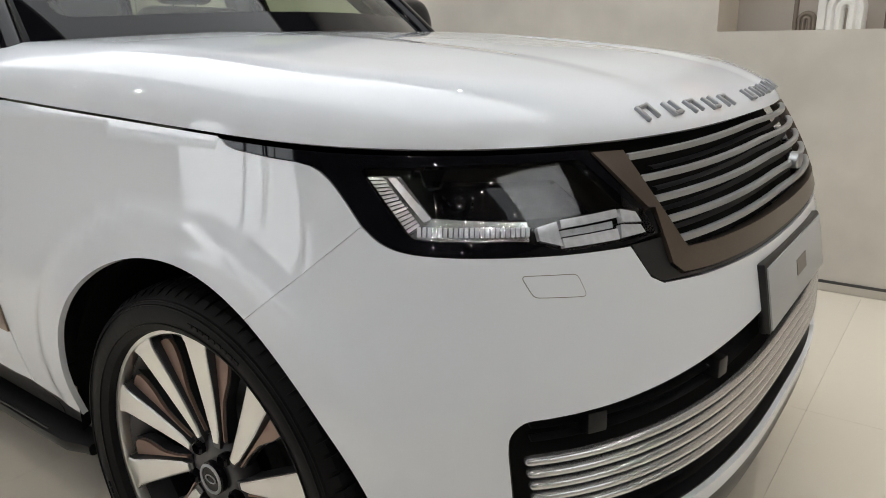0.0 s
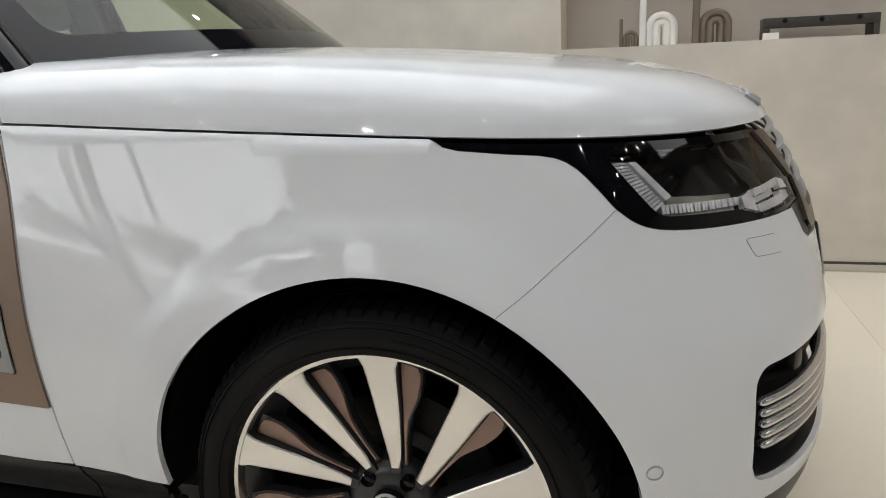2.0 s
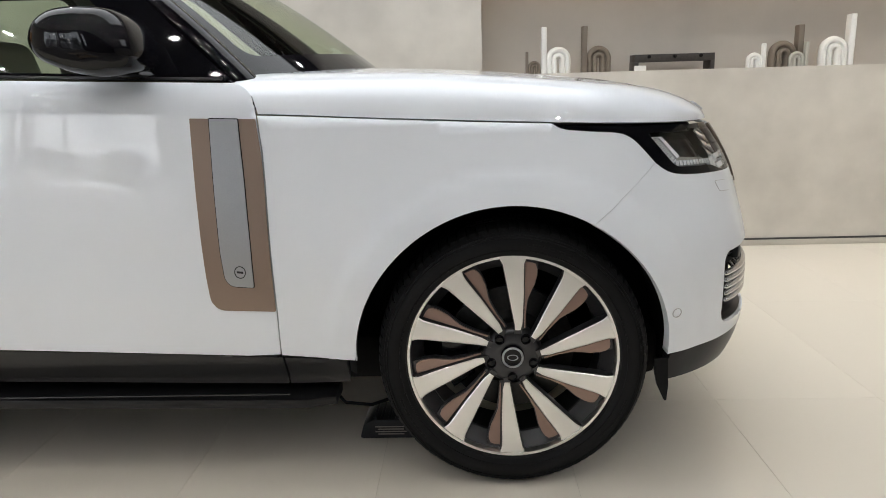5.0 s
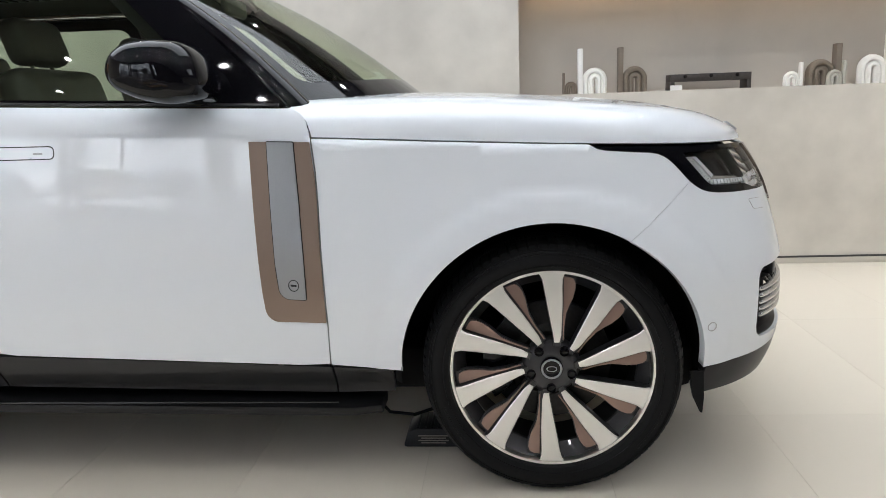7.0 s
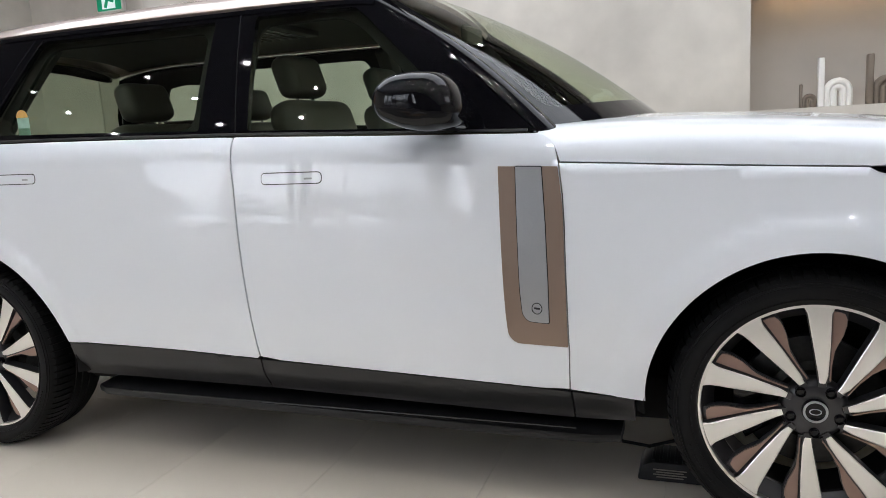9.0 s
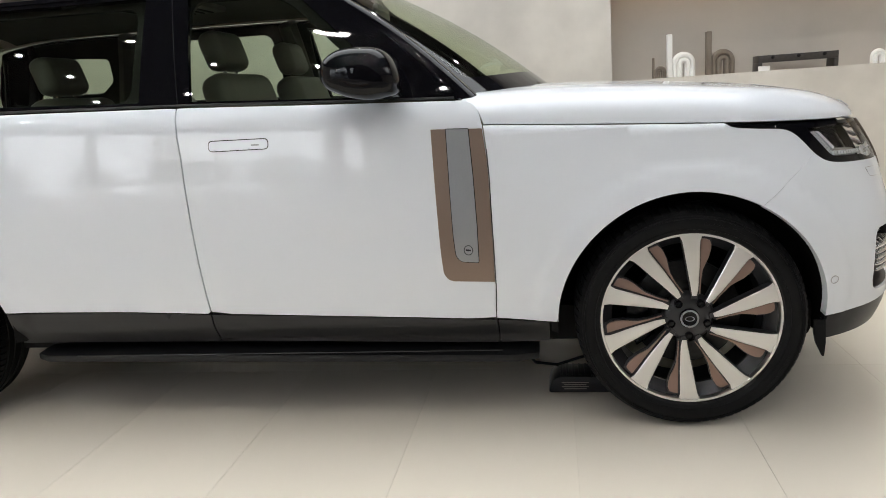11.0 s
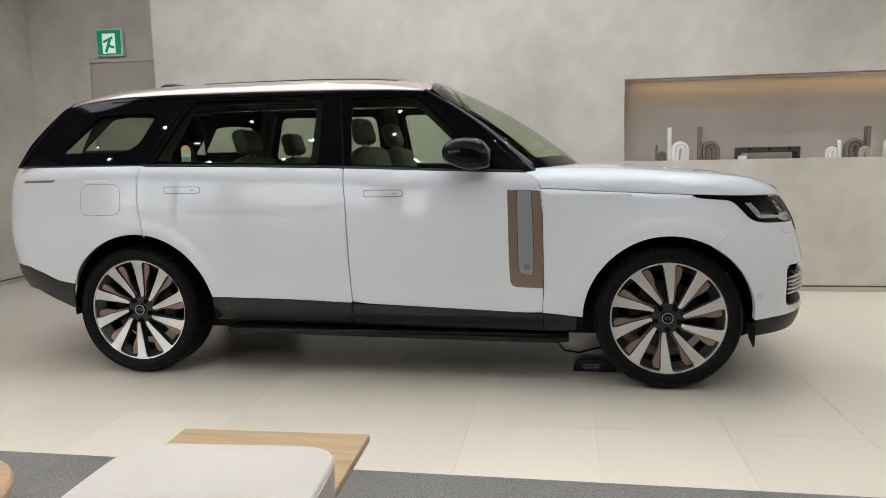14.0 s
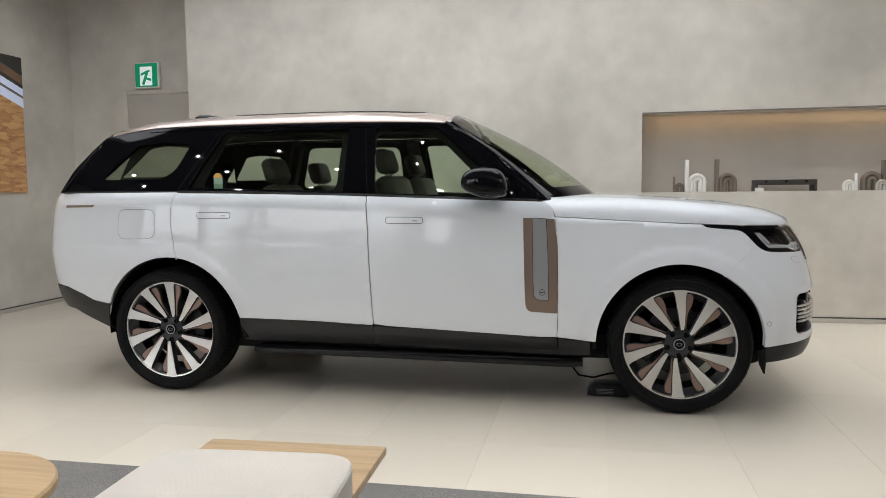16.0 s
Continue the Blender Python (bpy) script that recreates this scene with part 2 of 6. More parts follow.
CRYSTAL = paint("lamp_crystal", (0.92, 0.93, 0.96), 0.10, metal=0.25, spec=0.9, coat=1.0, var=(90, 0.12))
GLASS = pane("tinted_glass", (0.72, 0.79, 0.69))
PRIVACY = pane("privacy_glass", (0.69, 0.76, 0.66))
SCREEN = pane("windscreen_glass", (0.78, 0.84, 0.70))
ROOFGLASS = pane("roof_glass", (0.22, 0.24, 0.22))
CLEAR = pane("clear_cover", (0.92, 0.93, 0.94))
OAK = wood("pale_oak", (0.50, 0.36, 0.21), (0.38, 0.262, 0.145))
FABRIC = paint("white_ribbed_fabric", (0.56, 0.53, 0.50), 0.9, spec=0.2, var=(5, 0.02))
CERAMIC = paint("white_ceramic", (0.80, 0.79, 0.76), 0.35, var=(8, 0.02))
CLAY = paint("brown_clay", (0.17, 0.14, 0.11), 0.55, var=(9, 0.08))
GREYCLAY = paint("grey_clay", (0.42, 0.41, 0.36), 0.55, var=(9, 0.06))
BLACKWOOD = paint("black_stained_box", (0.035, 0.03, 0.027), 0.5, grain=(60, 0.2))
SIGN_GREEN = paint("sign_green", (0.0, 0.22, 0.10), 0.4, emit=((0.0, 0.35, 0.16), 0.15))
SIGN_WHITE = paint("sign_white", (0.85, 0.88, 0.86), 0.4, emit=((0.9, 1.0, 0.95), 0.2))
GLOW = paint("lamp_lens", (0.9, 0.88, 0.82), 0.4, emit=((1.0, 0.96, 0.90), 160))
PANEL_GLOW = paint("lit_membrane", (0.85, 0.87, 0.88), 0.6, emit=((0.96, 0.985, 1.0), 1.15))
SKIRTING = paint("pale_skirting", (0.50, 0.465, 0.41), 0.5, var=(4, 0.05))
PLATE = paint("pale_grey_plate", (0.42, 0.43, 0.44), 0.4, var=(8, 0.03))
CASE = paint("black_charger_plastic", (0.010, 0.011, 0.014), 0.35, spec=0.3, var=(20, 0.1))
METALTRIM = paint("grey_skirting", (0.22, 0.20, 0.18), 0.4, metal=0.3, var=(4, 0.05))


# ---- building helpers ----
def link(name, me, material, parent=None, label=""):
    me.materials.append(material)
    ob = new(name, me)
    if parent is not None:
        ob.parent = parent
    return tagged(ob, label)


def part(name, bm, material, parent=None, label="", smooth_faces=True):
    """Links a bmesh as one mesh object under a thing or a part."""
    me = bpy.data.meshes.new(name)
    bmesh.ops.recalc_face_normals(bm, faces=bm.faces)
    bm.to_mesh(me)
    bm.free()
    if smooth_faces:
        me.shade_smooth()
        me.set_sharp_from_angle(angle=radians(38))
    return link(name, me, material, parent, label)


def thing(name, label, category, group="", kind="", at=(0, 0, 0)):
    ob = new(name)
    ob.empty_display_size = 0.1
    ob.location = at
    return tagged(ob, label, category, group, kind)


def block(size, at=(0, 0, 0), bevel=0.0, seg=2, bm=None, turn=None):
    """A box with rounded edges, added to bm."""
    bm = bm or bmesh.new()
    one = bmesh.new()
    bmesh.ops.create_cube(one, size=1.0)
    bmesh.ops.scale(one, vec=size, verts=one.verts)
    if bevel > 0:
        bmesh.ops.bevel(one, geom=one.edges[:], offset=bevel, segments=seg, profile=0.5, affect="EDGES")
    m = Matrix.Translation(at) @ (turn or Matrix.Identity(4))
    bmesh.ops.transform(one, matrix=m, verts=one.verts)
    merge(bm, one)
    return bm


def merge(bm, one):
    vs = [bm.verts.new(v.co) for v in one.verts]
    one.verts.index_update()
    for f in one.faces:
        bm.faces.new([vs[v.index] for v in f.verts])
    one.free()
    return bm


def lathe(profile, n=48, axis="y", at=(0, 0, 0), bm=None, closed=False):
    """Spins a profile of (radius, along) about an axis."""
    bm = bm or bmesh.new()
    rings = []
    for r, h in profile:
        ring = []
        for i in range(n):
            a = 2 * math.pi * i / n
            c, s_ = r * math.cos(a), r * math.sin(a)
            p = {"y": (c, h, s_), "z": (c, s_, h), "x": (h, c, s_)}[axis]
            ring.append(bm.verts.new((p[0] + at[0], p[1] + at[1], p[2] + at[2])))
        rings.append(ring)
    pairs = list(zip(rings, rings[1:])) + ([(rings[-1], rings[0])] if closed else [])
    for a_, b_ in pairs:
        for i in range(n):
            bm.faces.new((a_[i], a_[(i + 1) % n], b_[(i + 1) % n], b_[i]))
    if not closed:
        for ring in (rings[0], rings[-1]):
            bm.faces.new(ring)
    return bm


def tube(points, radius, n=8, bm=None, flat=1.0):
    """A rod along points; radius may be a list."""
    bm = bm or bmesh.new()
    pts = [Vector(p) for p in points]
    rings = []
    for i, p in enumerate(pts):
        d = (pts[min(i + 1, len(pts) - 1)] - pts[max(i - 1, 0)]).normalized()
        a = d.cross(Vector((0, 0, 1)))
        a = a.normalized() if a.length > 1e-4 else Vector((1, 0, 0))
        b_ = a.cross(d).normalized()
        r = radius[i] if isinstance(radius, (list, tuple)) else radius
        rings.append([bm.verts.new(p + a * (r * math.cos(2 * math.pi * k / n)) + b_ * (r * flat * math.sin(2 * math.pi * k / n))) for k in range(n)])
    for a_, b_ in zip(rings, rings[1:]):
        for k in range(n):
            bm.faces.new((a_[k], a_[(k + 1) % n], b_[(k + 1) % n], b_[k]))
    bm.faces.new(rings[0]), bm.faces.new(rings[-1])
    return bm


def prism(outline, depth, at=(0, 0, 0), plane="xz", bm=None, bevel=0.0):
    """An outline drawn in a plane, given depth across it."""
    one = bmesh.new()
    place = {"xz": lambda u, v, w: (u, w, v), "xy": lambda u, v, w: (u, v, w), "yz": lambda u, v, w: (w, u, v)}[plane]
    lo = [one.verts.new(place(u, v, 0)) for u, v in outline]
    hi = [one.verts.new(place(u, v, depth)) for u, v in outline]
    one.faces.new(lo), one.faces.new(hi)
    for i in range(len(lo)):
        j = (i + 1) % len(lo)
        one.faces.new((lo[i], lo[j], hi[j], hi[i]))
    if bevel:
        bmesh.ops.recalc_face_normals(one, faces=one.faces)
        rim = [e for e in one.edges if len(e.link_faces) == 2 and any(len(f.verts) > 4 for f in e.link_faces)]
        bmesh.ops.bevel(one, geom=rim, offset=bevel, segments=2, profile=0.5, affect="EDGES")
    bmesh.ops.translate(one, vec=at, verts=one.verts)
    return merge(bm or bmesh.new(), one)


def rounded(points, radius, n=5):
    """Rounds the corners of a polygon; radius one for all or one each."""
    out = []
    pts = [np.array(p, float) for p in points]
    for i, p in enumerate(pts):
        r = radius[i] if isinstance(radius, (list, tuple)) else radius
        a, b_ = pts[i - 1] - p, pts[(i + 1) % len(pts)] - p
        la, lb = np.linalg.norm(a), np.linalg.norm(b_)
        k = min(r, la * 0.49, lb * 0.49)
        if k <= 1e-6:
            out.append(p)
            continue
        s0, s1 = p + a / la * k, p + b_ / lb * k
        for t in np.linspace(0, 1, n):
            out.append((1 - t)**2 * s0 + 2 * t * (1 - t) * p + t**2 * s1)
    return [tuple(q) for q in out]


def dense(loop, step):
    """A closed loop with points no further apart than step."""
    pts = np.asarray(loop, float)
    out = []
    for a, b_ in zip(pts, np.roll(pts, -1, 0)):
        k = max(1, int(math.ceil(np.linalg.norm(b_ - a) / step)))
        out.extend(a + (b_ - a) * t for t in np.arange(k) / k)
    return np.array(out)


def inset(loop, gap):
    """A closed loop drawn in by gap towards its inside."""
    p = np.asarray(loop, float)
    area = 0.5 * np.sum(p[:, 0] * np.roll(p[:, 1], -1) - np.roll(p[:, 0], -1) * p[:, 1])
    e = np.roll(p, -1, 0) - p
    e /= np.maximum(np.linalg.norm(e, axis=1, keepdims=True), 1e-9)
    nrm = np.stack([-e[:, 1], e[:, 0]], 1) * (1 if area > 0 else -1)
    both = nrm + np.roll(nrm, 1, 0)
    both /= np.maximum(np.sum(both * nrm, 1, keepdims=True), 0.35)
    return p + both * gap


def within(loops, q):
    """Which of the points q lie inside the loops (a loop in a loop is a hole)."""
    hit = np.zeros(len(q), bool)
    for p in loops:
        x0, y0 = p[:, 0], p[:, 1]
        x1, y1 = np.roll(x0, -1), np.roll(y0, -1)
        for i in range(0, len(q), 4000):
            c = q[i:i + 4000]
            up = (y0[None] > c[:, 1:2]) != (y1[None] > c[:, 1:2])
            xs = x0[None] + (c[:, 1:2] - y0[None]) * (x1 - x0)[None] / np.where(y1 == y0, 1e-12, y1 - y0)[None]
            hit[i:i + 4000] ^= (np.sum(up & (c[:, 0:1] < xs), 1) % 2).astype(bool)
    return hit


def patch(name, loops, fn, material, parent=None, step=0.03, thick=0.014, gap=0.0, label="", extra=None, nfn=None, back=False):
    """A panel cut out of a curved surface: loops in the surface's two coordinates, fn their place in space.
    The edge is turned in by thick; the shading follows the true surface."""
    from mathutils import geometry
    loops = [dense(l_, step * 0.8) for l_ in loops]
    if gap:
        loops = [inset(l_, gap if i == 0 else -gap) for i, l_ in enumerate(loops)]
    rim = np.concatenate(loops)
    lo, hi = rim.min(0), rim.max(0)
    gx, gy = np.meshgrid(np.arange(lo[0] + step / 2, hi[0], step), np.arange(lo[1] + step / 2, hi[1], step))
    gx = gx + (np.arange(gx.shape[0]) % 2)[:, None] * step / 2
    inner = np.stack([gx.ravel(), gy.ravel()], 1)
    if extra is not None:
        inner = np.concatenate([extra, inner])
    inner = inner[within(loops, inner)] if len(inner) else inner
    keep = np.ones(len(inner), bool)
    for i in range(0, len(inner), 2000):
        d = np.linalg.norm(inner[i:i + 2000, None] - rim[None], axis=2).min(1)
        keep[i:i + 2000] = d > (step * 0.45 if extra is None else 0.002)
    if extra is not None and len(inner):
        k = int(np.sum(within(loops, extra)))
        e, g = inner[:k], inner[k:]
        far = np.ones(len(g), bool)
        for i in range(0, len(g), 2000):
            far[i:i + 2000] = np.linalg.norm(g[i:i + 2000, None] - np.concatenate([e, rim])[None], axis=2).min(1) > step * 0.5
        keep[k:] &= far
    inner = inner[keep]
    q = np.concatenate([rim, inner])
    edges, at = [], 0
    for l_ in loops:
        edges += [(at + i, at + (i + 1) % len(l_)) for i in range(len(l_))]
        at += len(l_)
    vs, _, fs, *_ = geometry.delaunay_2d_cdt([Vector(p) for p in q], edges, [], 0, 1e-7)
    q = np.array([tuple(v) for v in vs])
    fs = np.array([f for f in fs if len(f) == 3])
    fs = fs[within(loops, q[fs].mean(1))]
    used = np.unique(fs)
    remap = -np.ones(len(q), int)
    remap[used] = np.arange(len(used))
    q, fs = q[used], remap[fs]
    P = fn(q[:, 0], q[:, 1])
    h = 8e-4
    if nfn is not None:
        N = nfn(q[:, 0], q[:, 1])
    else:
        N = np.cross(fn(q[:, 0] + h, q[:, 1]) - fn(q[:, 0] - h, q[:, 1]), fn(q[:, 0], q[:, 1] + h) - fn(q[:, 0], q[:, 1] - h))
    N /= np.maximum(np.linalg.norm(N, axis=1, keepdims=True), 1e-12)
    ref = P - np.stack([np.clip(P[:, 0], -3.6, 0.0), 0 * P[:, 0], 0 * P[:, 0] + 0.75], 1)
    if np.sum(N * ref) < 0:
        N = -N
    tri = P[fs]
    wrong = np.sum(np.cross(tri[:, 1] - tri[:, 0], tri[:, 2] - tri[:, 0]) * N[fs].mean(1), 1) < 0
    fs[wrong] = fs[wrong][:, ::-1]
    count = {}
    for f in fs:
        for a, b_ in ((f[0], f[1]), (f[1], f[2]), (f[2], f[0])):
            count[(a, b_)] = 1
    border = [(a, b_) for a, b_ in count if (b_, a) not in count]
    verts, faces, n0 = P.tolist(), fs.tolist(), len(P)
    if thick and border:
        ids = sorted({i for e in border for i in e})
        top = {v: n0 + i for i, v in enumerate(ids)}
        low = {v: n0 + len(ids) + i for i, v in enumerate(ids)}
        verts += P[ids].tolist() + (P[ids] - N[ids] * thick).tolist()
        faces += [[top[b_], top[a], low[a], low[b_]] for a, b_ in border]
    if back:
        base = len(verts)
        verts += (P - N * thick).tolist()
        faces += [[base + f[2], base + f[1], base + f[0]] for f in fs.tolist()]
    me = bpy.data.meshes.new(name)
    me.from_pydata(verts, [], faces)
    me.shade_smooth()
    loopn = np.zeros((len(me.loops), 3))
    vi = np.zeros(len(me.loops), int)
    me.loops.foreach_get("vertex_index", vi)
    body = vi < n0
    loopn[body] = N[vi[body]]
    me.normals_split_custom_set(loopn.tolist())
    return link(name, me, material, parent, label)


def ribbon(name, fn, us, section, material, parent=None, label="", tip=0.0):
    """A bar along fn(u) -> (place, out, up), with a closed section of (out, up) offsets."""
    bm = bmesh.new()
    rings = []
    for u in us:
        p, o, w = fn(u)
        d = min(1.0, min(u - us[0], us[-1] - u) / tip) if tip else 1.0
        f = max(0.15, math.sqrt(1 - (1 - d)**2))
        rings.append([bm.verts.new(Vector(p) + Vector(o) * a * f + Vector(w) * b_ * f) for a, b_ in section])
    k = len(section)
    for a_, b_ in zip(rings, rings[1:]):
        for i in range(k):
            bm.faces.new((a_[i], a_[(i + 1) % k], b_[(i + 1) % k], b_[i]))
    bm.faces.new(rings[0]), bm.faces.new(rings[-1])
    return part(name, bm, material, parent, label)


# ---- the showroom ----
XL, XR, YN, YS, Y_REC = -6.78, 7.2, 2.20, -9.8, 2.80


def slab(name, lo, hi, material, label, category, kind="structure", bevel=0.0, parent=None):
    size = [b_ - a for a, b_ in zip(lo, hi)]
    mid = [(a + b_) / 2 for a, b_ in zip(lo, hi)]
    ob = part(name, block(size, mid, bevel), material, parent, label)
    return tagged(ob, label, category, "", kind)


slab("floor", (XL - 0.2, YS - 0.2, -0.12), (XR + 0.2, Y_REC + 0.4, -0.003), JOINT, "cream tiled showroom floor with thin joints", "floor")
slab("ceiling", (XL - 0.2, YS - 0.2, CEIL), (XR + 0.2, Y_REC + 0.4, CEIL + 0.15), CEILING, "plain dark grey ceiling with recessed downlights", "ceiling")
# the west wall has a window near the glazed front
bm = bmesh.new()
for lo, hi in (((XL - 0.2, -6.1, 0), (XL, Y_REC + 0.3, CEIL)), ((XL - 0.2, YS, 0), (XL, -6.1, 0.06)), ((XL - 0.2, YS, 3.40), (XL, -6.1, CEIL))):
    block([b_ - a for a, b_ in zip(lo, hi)], [(a + b_) / 2 for a, b_ in zip(lo, hi)], 0, bm=bm)
tagged(part("wall_west", bm, WALL, None, "", False), "beige plastered side wall with a large picture", "wall", "", "structure")
slab("wall_east", (XR, YS, 0), (XR + 0.2, Y_REC + 0.3, CEIL), WALL, "plain beige plastered end wall", "wall")
slab("wall_recess", (XL, Y_REC, 0), (-4.85, Y_REC + 0.2, CEIL), WALL, "beige plastered recess wall with a flush door", "wall")
# the long wall stands round the niche
NX0, NX1, NZ0, NZ1, NDEPTH = 0.0, 5.2, 1.252, 2.032, 0.36
bm = bmesh.new()
for lo, hi in (((-4.85, YN, 0), (NX0, YN + 0.8, CEIL)), ((NX1, YN, 0), (XR, YN + 0.8, CEIL)),
               ((NX0, YN, 0), (NX1, YN + 0.8, NZ0)), ((NX0, YN, NZ1), (NX1, YN + 0.8, CEIL))):
    block([b_ - a for a, b_ in zip(lo, hi)], [(a + b_) / 2 for a, b_ in zip(lo, hi)], 0, bm=bm)
tagged(part("wall_north", bm, WALL, None, "", False), "beige trowelled plaster wall with a long niche", "wall", "", "structure")
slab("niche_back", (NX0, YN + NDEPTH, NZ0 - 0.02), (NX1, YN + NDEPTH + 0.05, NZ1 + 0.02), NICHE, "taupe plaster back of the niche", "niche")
bm = bmesh.new()
block((NX1 - NX0, 0.028, 0.012), ((NX0 + NX1) / 2, YN + 0.014, NZ1 - 0.007), 0.002, bm=bm)
tagged(part("trim", bm, METALTRIM), "thin dark metal edge along the top of the niche", "trim", "", "structure")
led = new("niche_led_lamp", bpy.data.lights.new("niche_led_lamp", "AREA"))
led.data.shape, led.data.size, led.data.size_y, led.data.energy, led.data.color = "RECTANGLE", 5.0, 0.03, 1.3, (1.0, 0.62, 0.28)
led.matrix_world = look((2.6, YN + NDEPTH - 0.08, NZ1 - 0.012), (2.6, YN + NDEPTH - 0.03, NZ1 - 0.3))
for nm, lo, hi in (("baseboard", (-4.85, YN - 0.012, 0), (XR, YN - 0.001, 0.055)), ("baseboard", (XL + 0.001, -6.1, 0), (XL + 0.012, Y_REC, 0.055)),
                   ("baseboard", (XL + 0.012, Y_REC - 0.012, 0), (-4.85, Y_REC - 0.001, 0.055))):
    foot = slab(nm, lo, (hi[0], hi[1], 0.042), SKIRTING, "low pale skirting under a dark shadow line", "skirting", bevel=0.002)
    part("shadow_line", block([b_ - a for a, b_ in zip((*lo[:2], 0.043), hi)], [(a + b_) / 2 for a, b_ in zip((*lo[:2], 0.043), hi)]), TRIM, foot, "dark shadow line")
# flush door in the recess
bm = bmesh.new()
for lo, hi in (((-6.06, Y_REC - 0.03, 0), (-6.00, Y_REC - 0.002, 2.535)), ((-4.93, Y_REC - 0.03, 0), (-4.87, Y_REC - 0.002, 2.535)), ((-6.00, Y_REC - 0.03, 2.49), (-4.93, Y_REC - 0.002, 2.535))):
    block([b_ - a for a, b_ in zip(lo, hi)], [(a + b_) / 2 for a, b_ in zip(lo, hi)], 0.003, bm=bm)
door = tagged(part("door_1", bm, WALL), "flush beige door in a plastered frame", "door", "", "structure")
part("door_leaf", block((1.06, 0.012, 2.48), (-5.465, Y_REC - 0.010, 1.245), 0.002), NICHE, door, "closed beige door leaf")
# exit sign
sign = thing("exit_sign", "lit green and white emergency exit sign", "exit sign", at=(-5.70, Y_REC - 0.045, 2.705))
part("case", block((0.318, 0.05, 0.305), (0, 0, 0), 0.008), CERAMIC, sign, "white plastic case")
part("green_face", prism(rounded([(-0.145, -0.138), (0.145, -0.138), (0.145, 0.138), (-0.145, 0.138)], 0.008), 0.004, (0, -0.031, 0)), SIGN_GREEN, sign, "green lit face")
part("doorway_mark", prism([(-0.080, -0.122), (0.078, -0.122), (0.078, 0.098), (-0.080, 0.098)], 0.004, (0, -0.0355, 0)), SIGN_WHITE, sign, "white doorway mark")
bm = bmesh.new()
for x0, z0, x1, z1, bw in ((-0.040, -0.112, 0.018, 0.030, 0.034), (-0.066, 0.005, 0.052, 0.052, 0.026), (0.004, -0.040, 0.066, -0.060, 0.028)):
    d = Vector((x1 - x0, z1 - z0)).normalized() * bw / 2
    prism([(x0 - d.y, z0 + d.x), (x1 - d.y, z1 + d.x), (x1 + d.y, z1 - d.x), (x0 + d.y, z0 - d.x)], 0.003, (0, -0.0395, 0), bm=bm)
part("plain_bars", bm, SIGN_GREEN, sign, "plain slanting green bars")
# large picture on the side wall
pic = thing("wall_picture", "large picture of pale timber board with a white diagonal band", "picture", at=(XL, 0.35, 2.07))
def board_picture(name):
    m = bpy.data.materials.new(name)
    m.use_nodes = True
    n, l = m.node_tree.nodes, m.node_tree.links
    b = n["Principled BSDF"]
    b.inputs["Roughness"].default_value = 0.5
    co = n.new("ShaderNodeTexCoord")
    v = n.new("ShaderNodeTexVoronoi")
    v.inputs["Scale"].default_value = 22
    mp = n.new("ShaderNodeMapping")
    mp.inputs["Scale"].default_value = (1, 0.45, 1.5)
    mp.inputs["Rotation"].default_value = (0.6, 0, 0)
    l.new(co.outputs["Object"], mp.inputs[0]), l.new(mp.outputs[0], v.inputs["Vector"])
    r = n.new("ShaderNodeValToRGB")
    r.color_ramp.elements[0].color, r.color_ramp.elements[1].color = (0.34, 0.16, 0.055, 1), (0.62, 0.36, 0.16, 1)
    s_ = n.new("ShaderNodeSeparateColor")
    l.new(v.outputs["Color"], s_.inputs[0]), l.new(s_.outputs[0], r.inputs[0]), l.new(r.outputs[0], b.inputs["Base Color"])
    # faint emission added to the print, which brightens it without a lamp
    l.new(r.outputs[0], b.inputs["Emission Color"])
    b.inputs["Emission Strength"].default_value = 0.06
    return m


BOARD = board_picture("timber_board_print")
PW, PH = 3.22, 1.50
part("print", block((0.03, PW, PH), (0.016, 0, 0), 0.003), BOARD, pic, "printed timber board with a faint added glow")
yb = PW / 2
# the blue ink also gets a little emission of its own, as added light
PRINT_BLUE_GLOW = paint("pale_blue_print", (0.66, 0.72, 0.90), 0.5, var=(3, 0.04), emit=((0.66, 0.72, 0.90), 0.10))
PRINT_BROWN = paint("brown_print", (0.20, 0.115, 0.07), 0.5, var=(3, 0.12))
for z0, z1, ink, lab in ((0.195, 0.295, PRINT_BLUE_GLOW, "pale blue diagonal stripe with a faint added glow"), (0.296, 0.325, METALTRIM, "grey diagonal line"), (0.326, 0.405, PRINT_BLUE_GLOW, "pale blue diagonal stripe with a faint added glow"), (0.406, 0.45, TRIM, "dark diagonal line"), (0.451, 0.55, PRINT_BROWN, "brown diagonal stripe")):
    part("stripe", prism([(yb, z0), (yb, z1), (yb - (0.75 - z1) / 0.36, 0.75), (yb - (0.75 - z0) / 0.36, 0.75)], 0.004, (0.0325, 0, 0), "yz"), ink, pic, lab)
part("dark_corner", prism([(yb - 0.55, 0.75), (yb, 0.75), (yb, 0.552)], 0.004, (0.0325, 0, 0), "yz"), TRIM, pic, "dark brown corner")

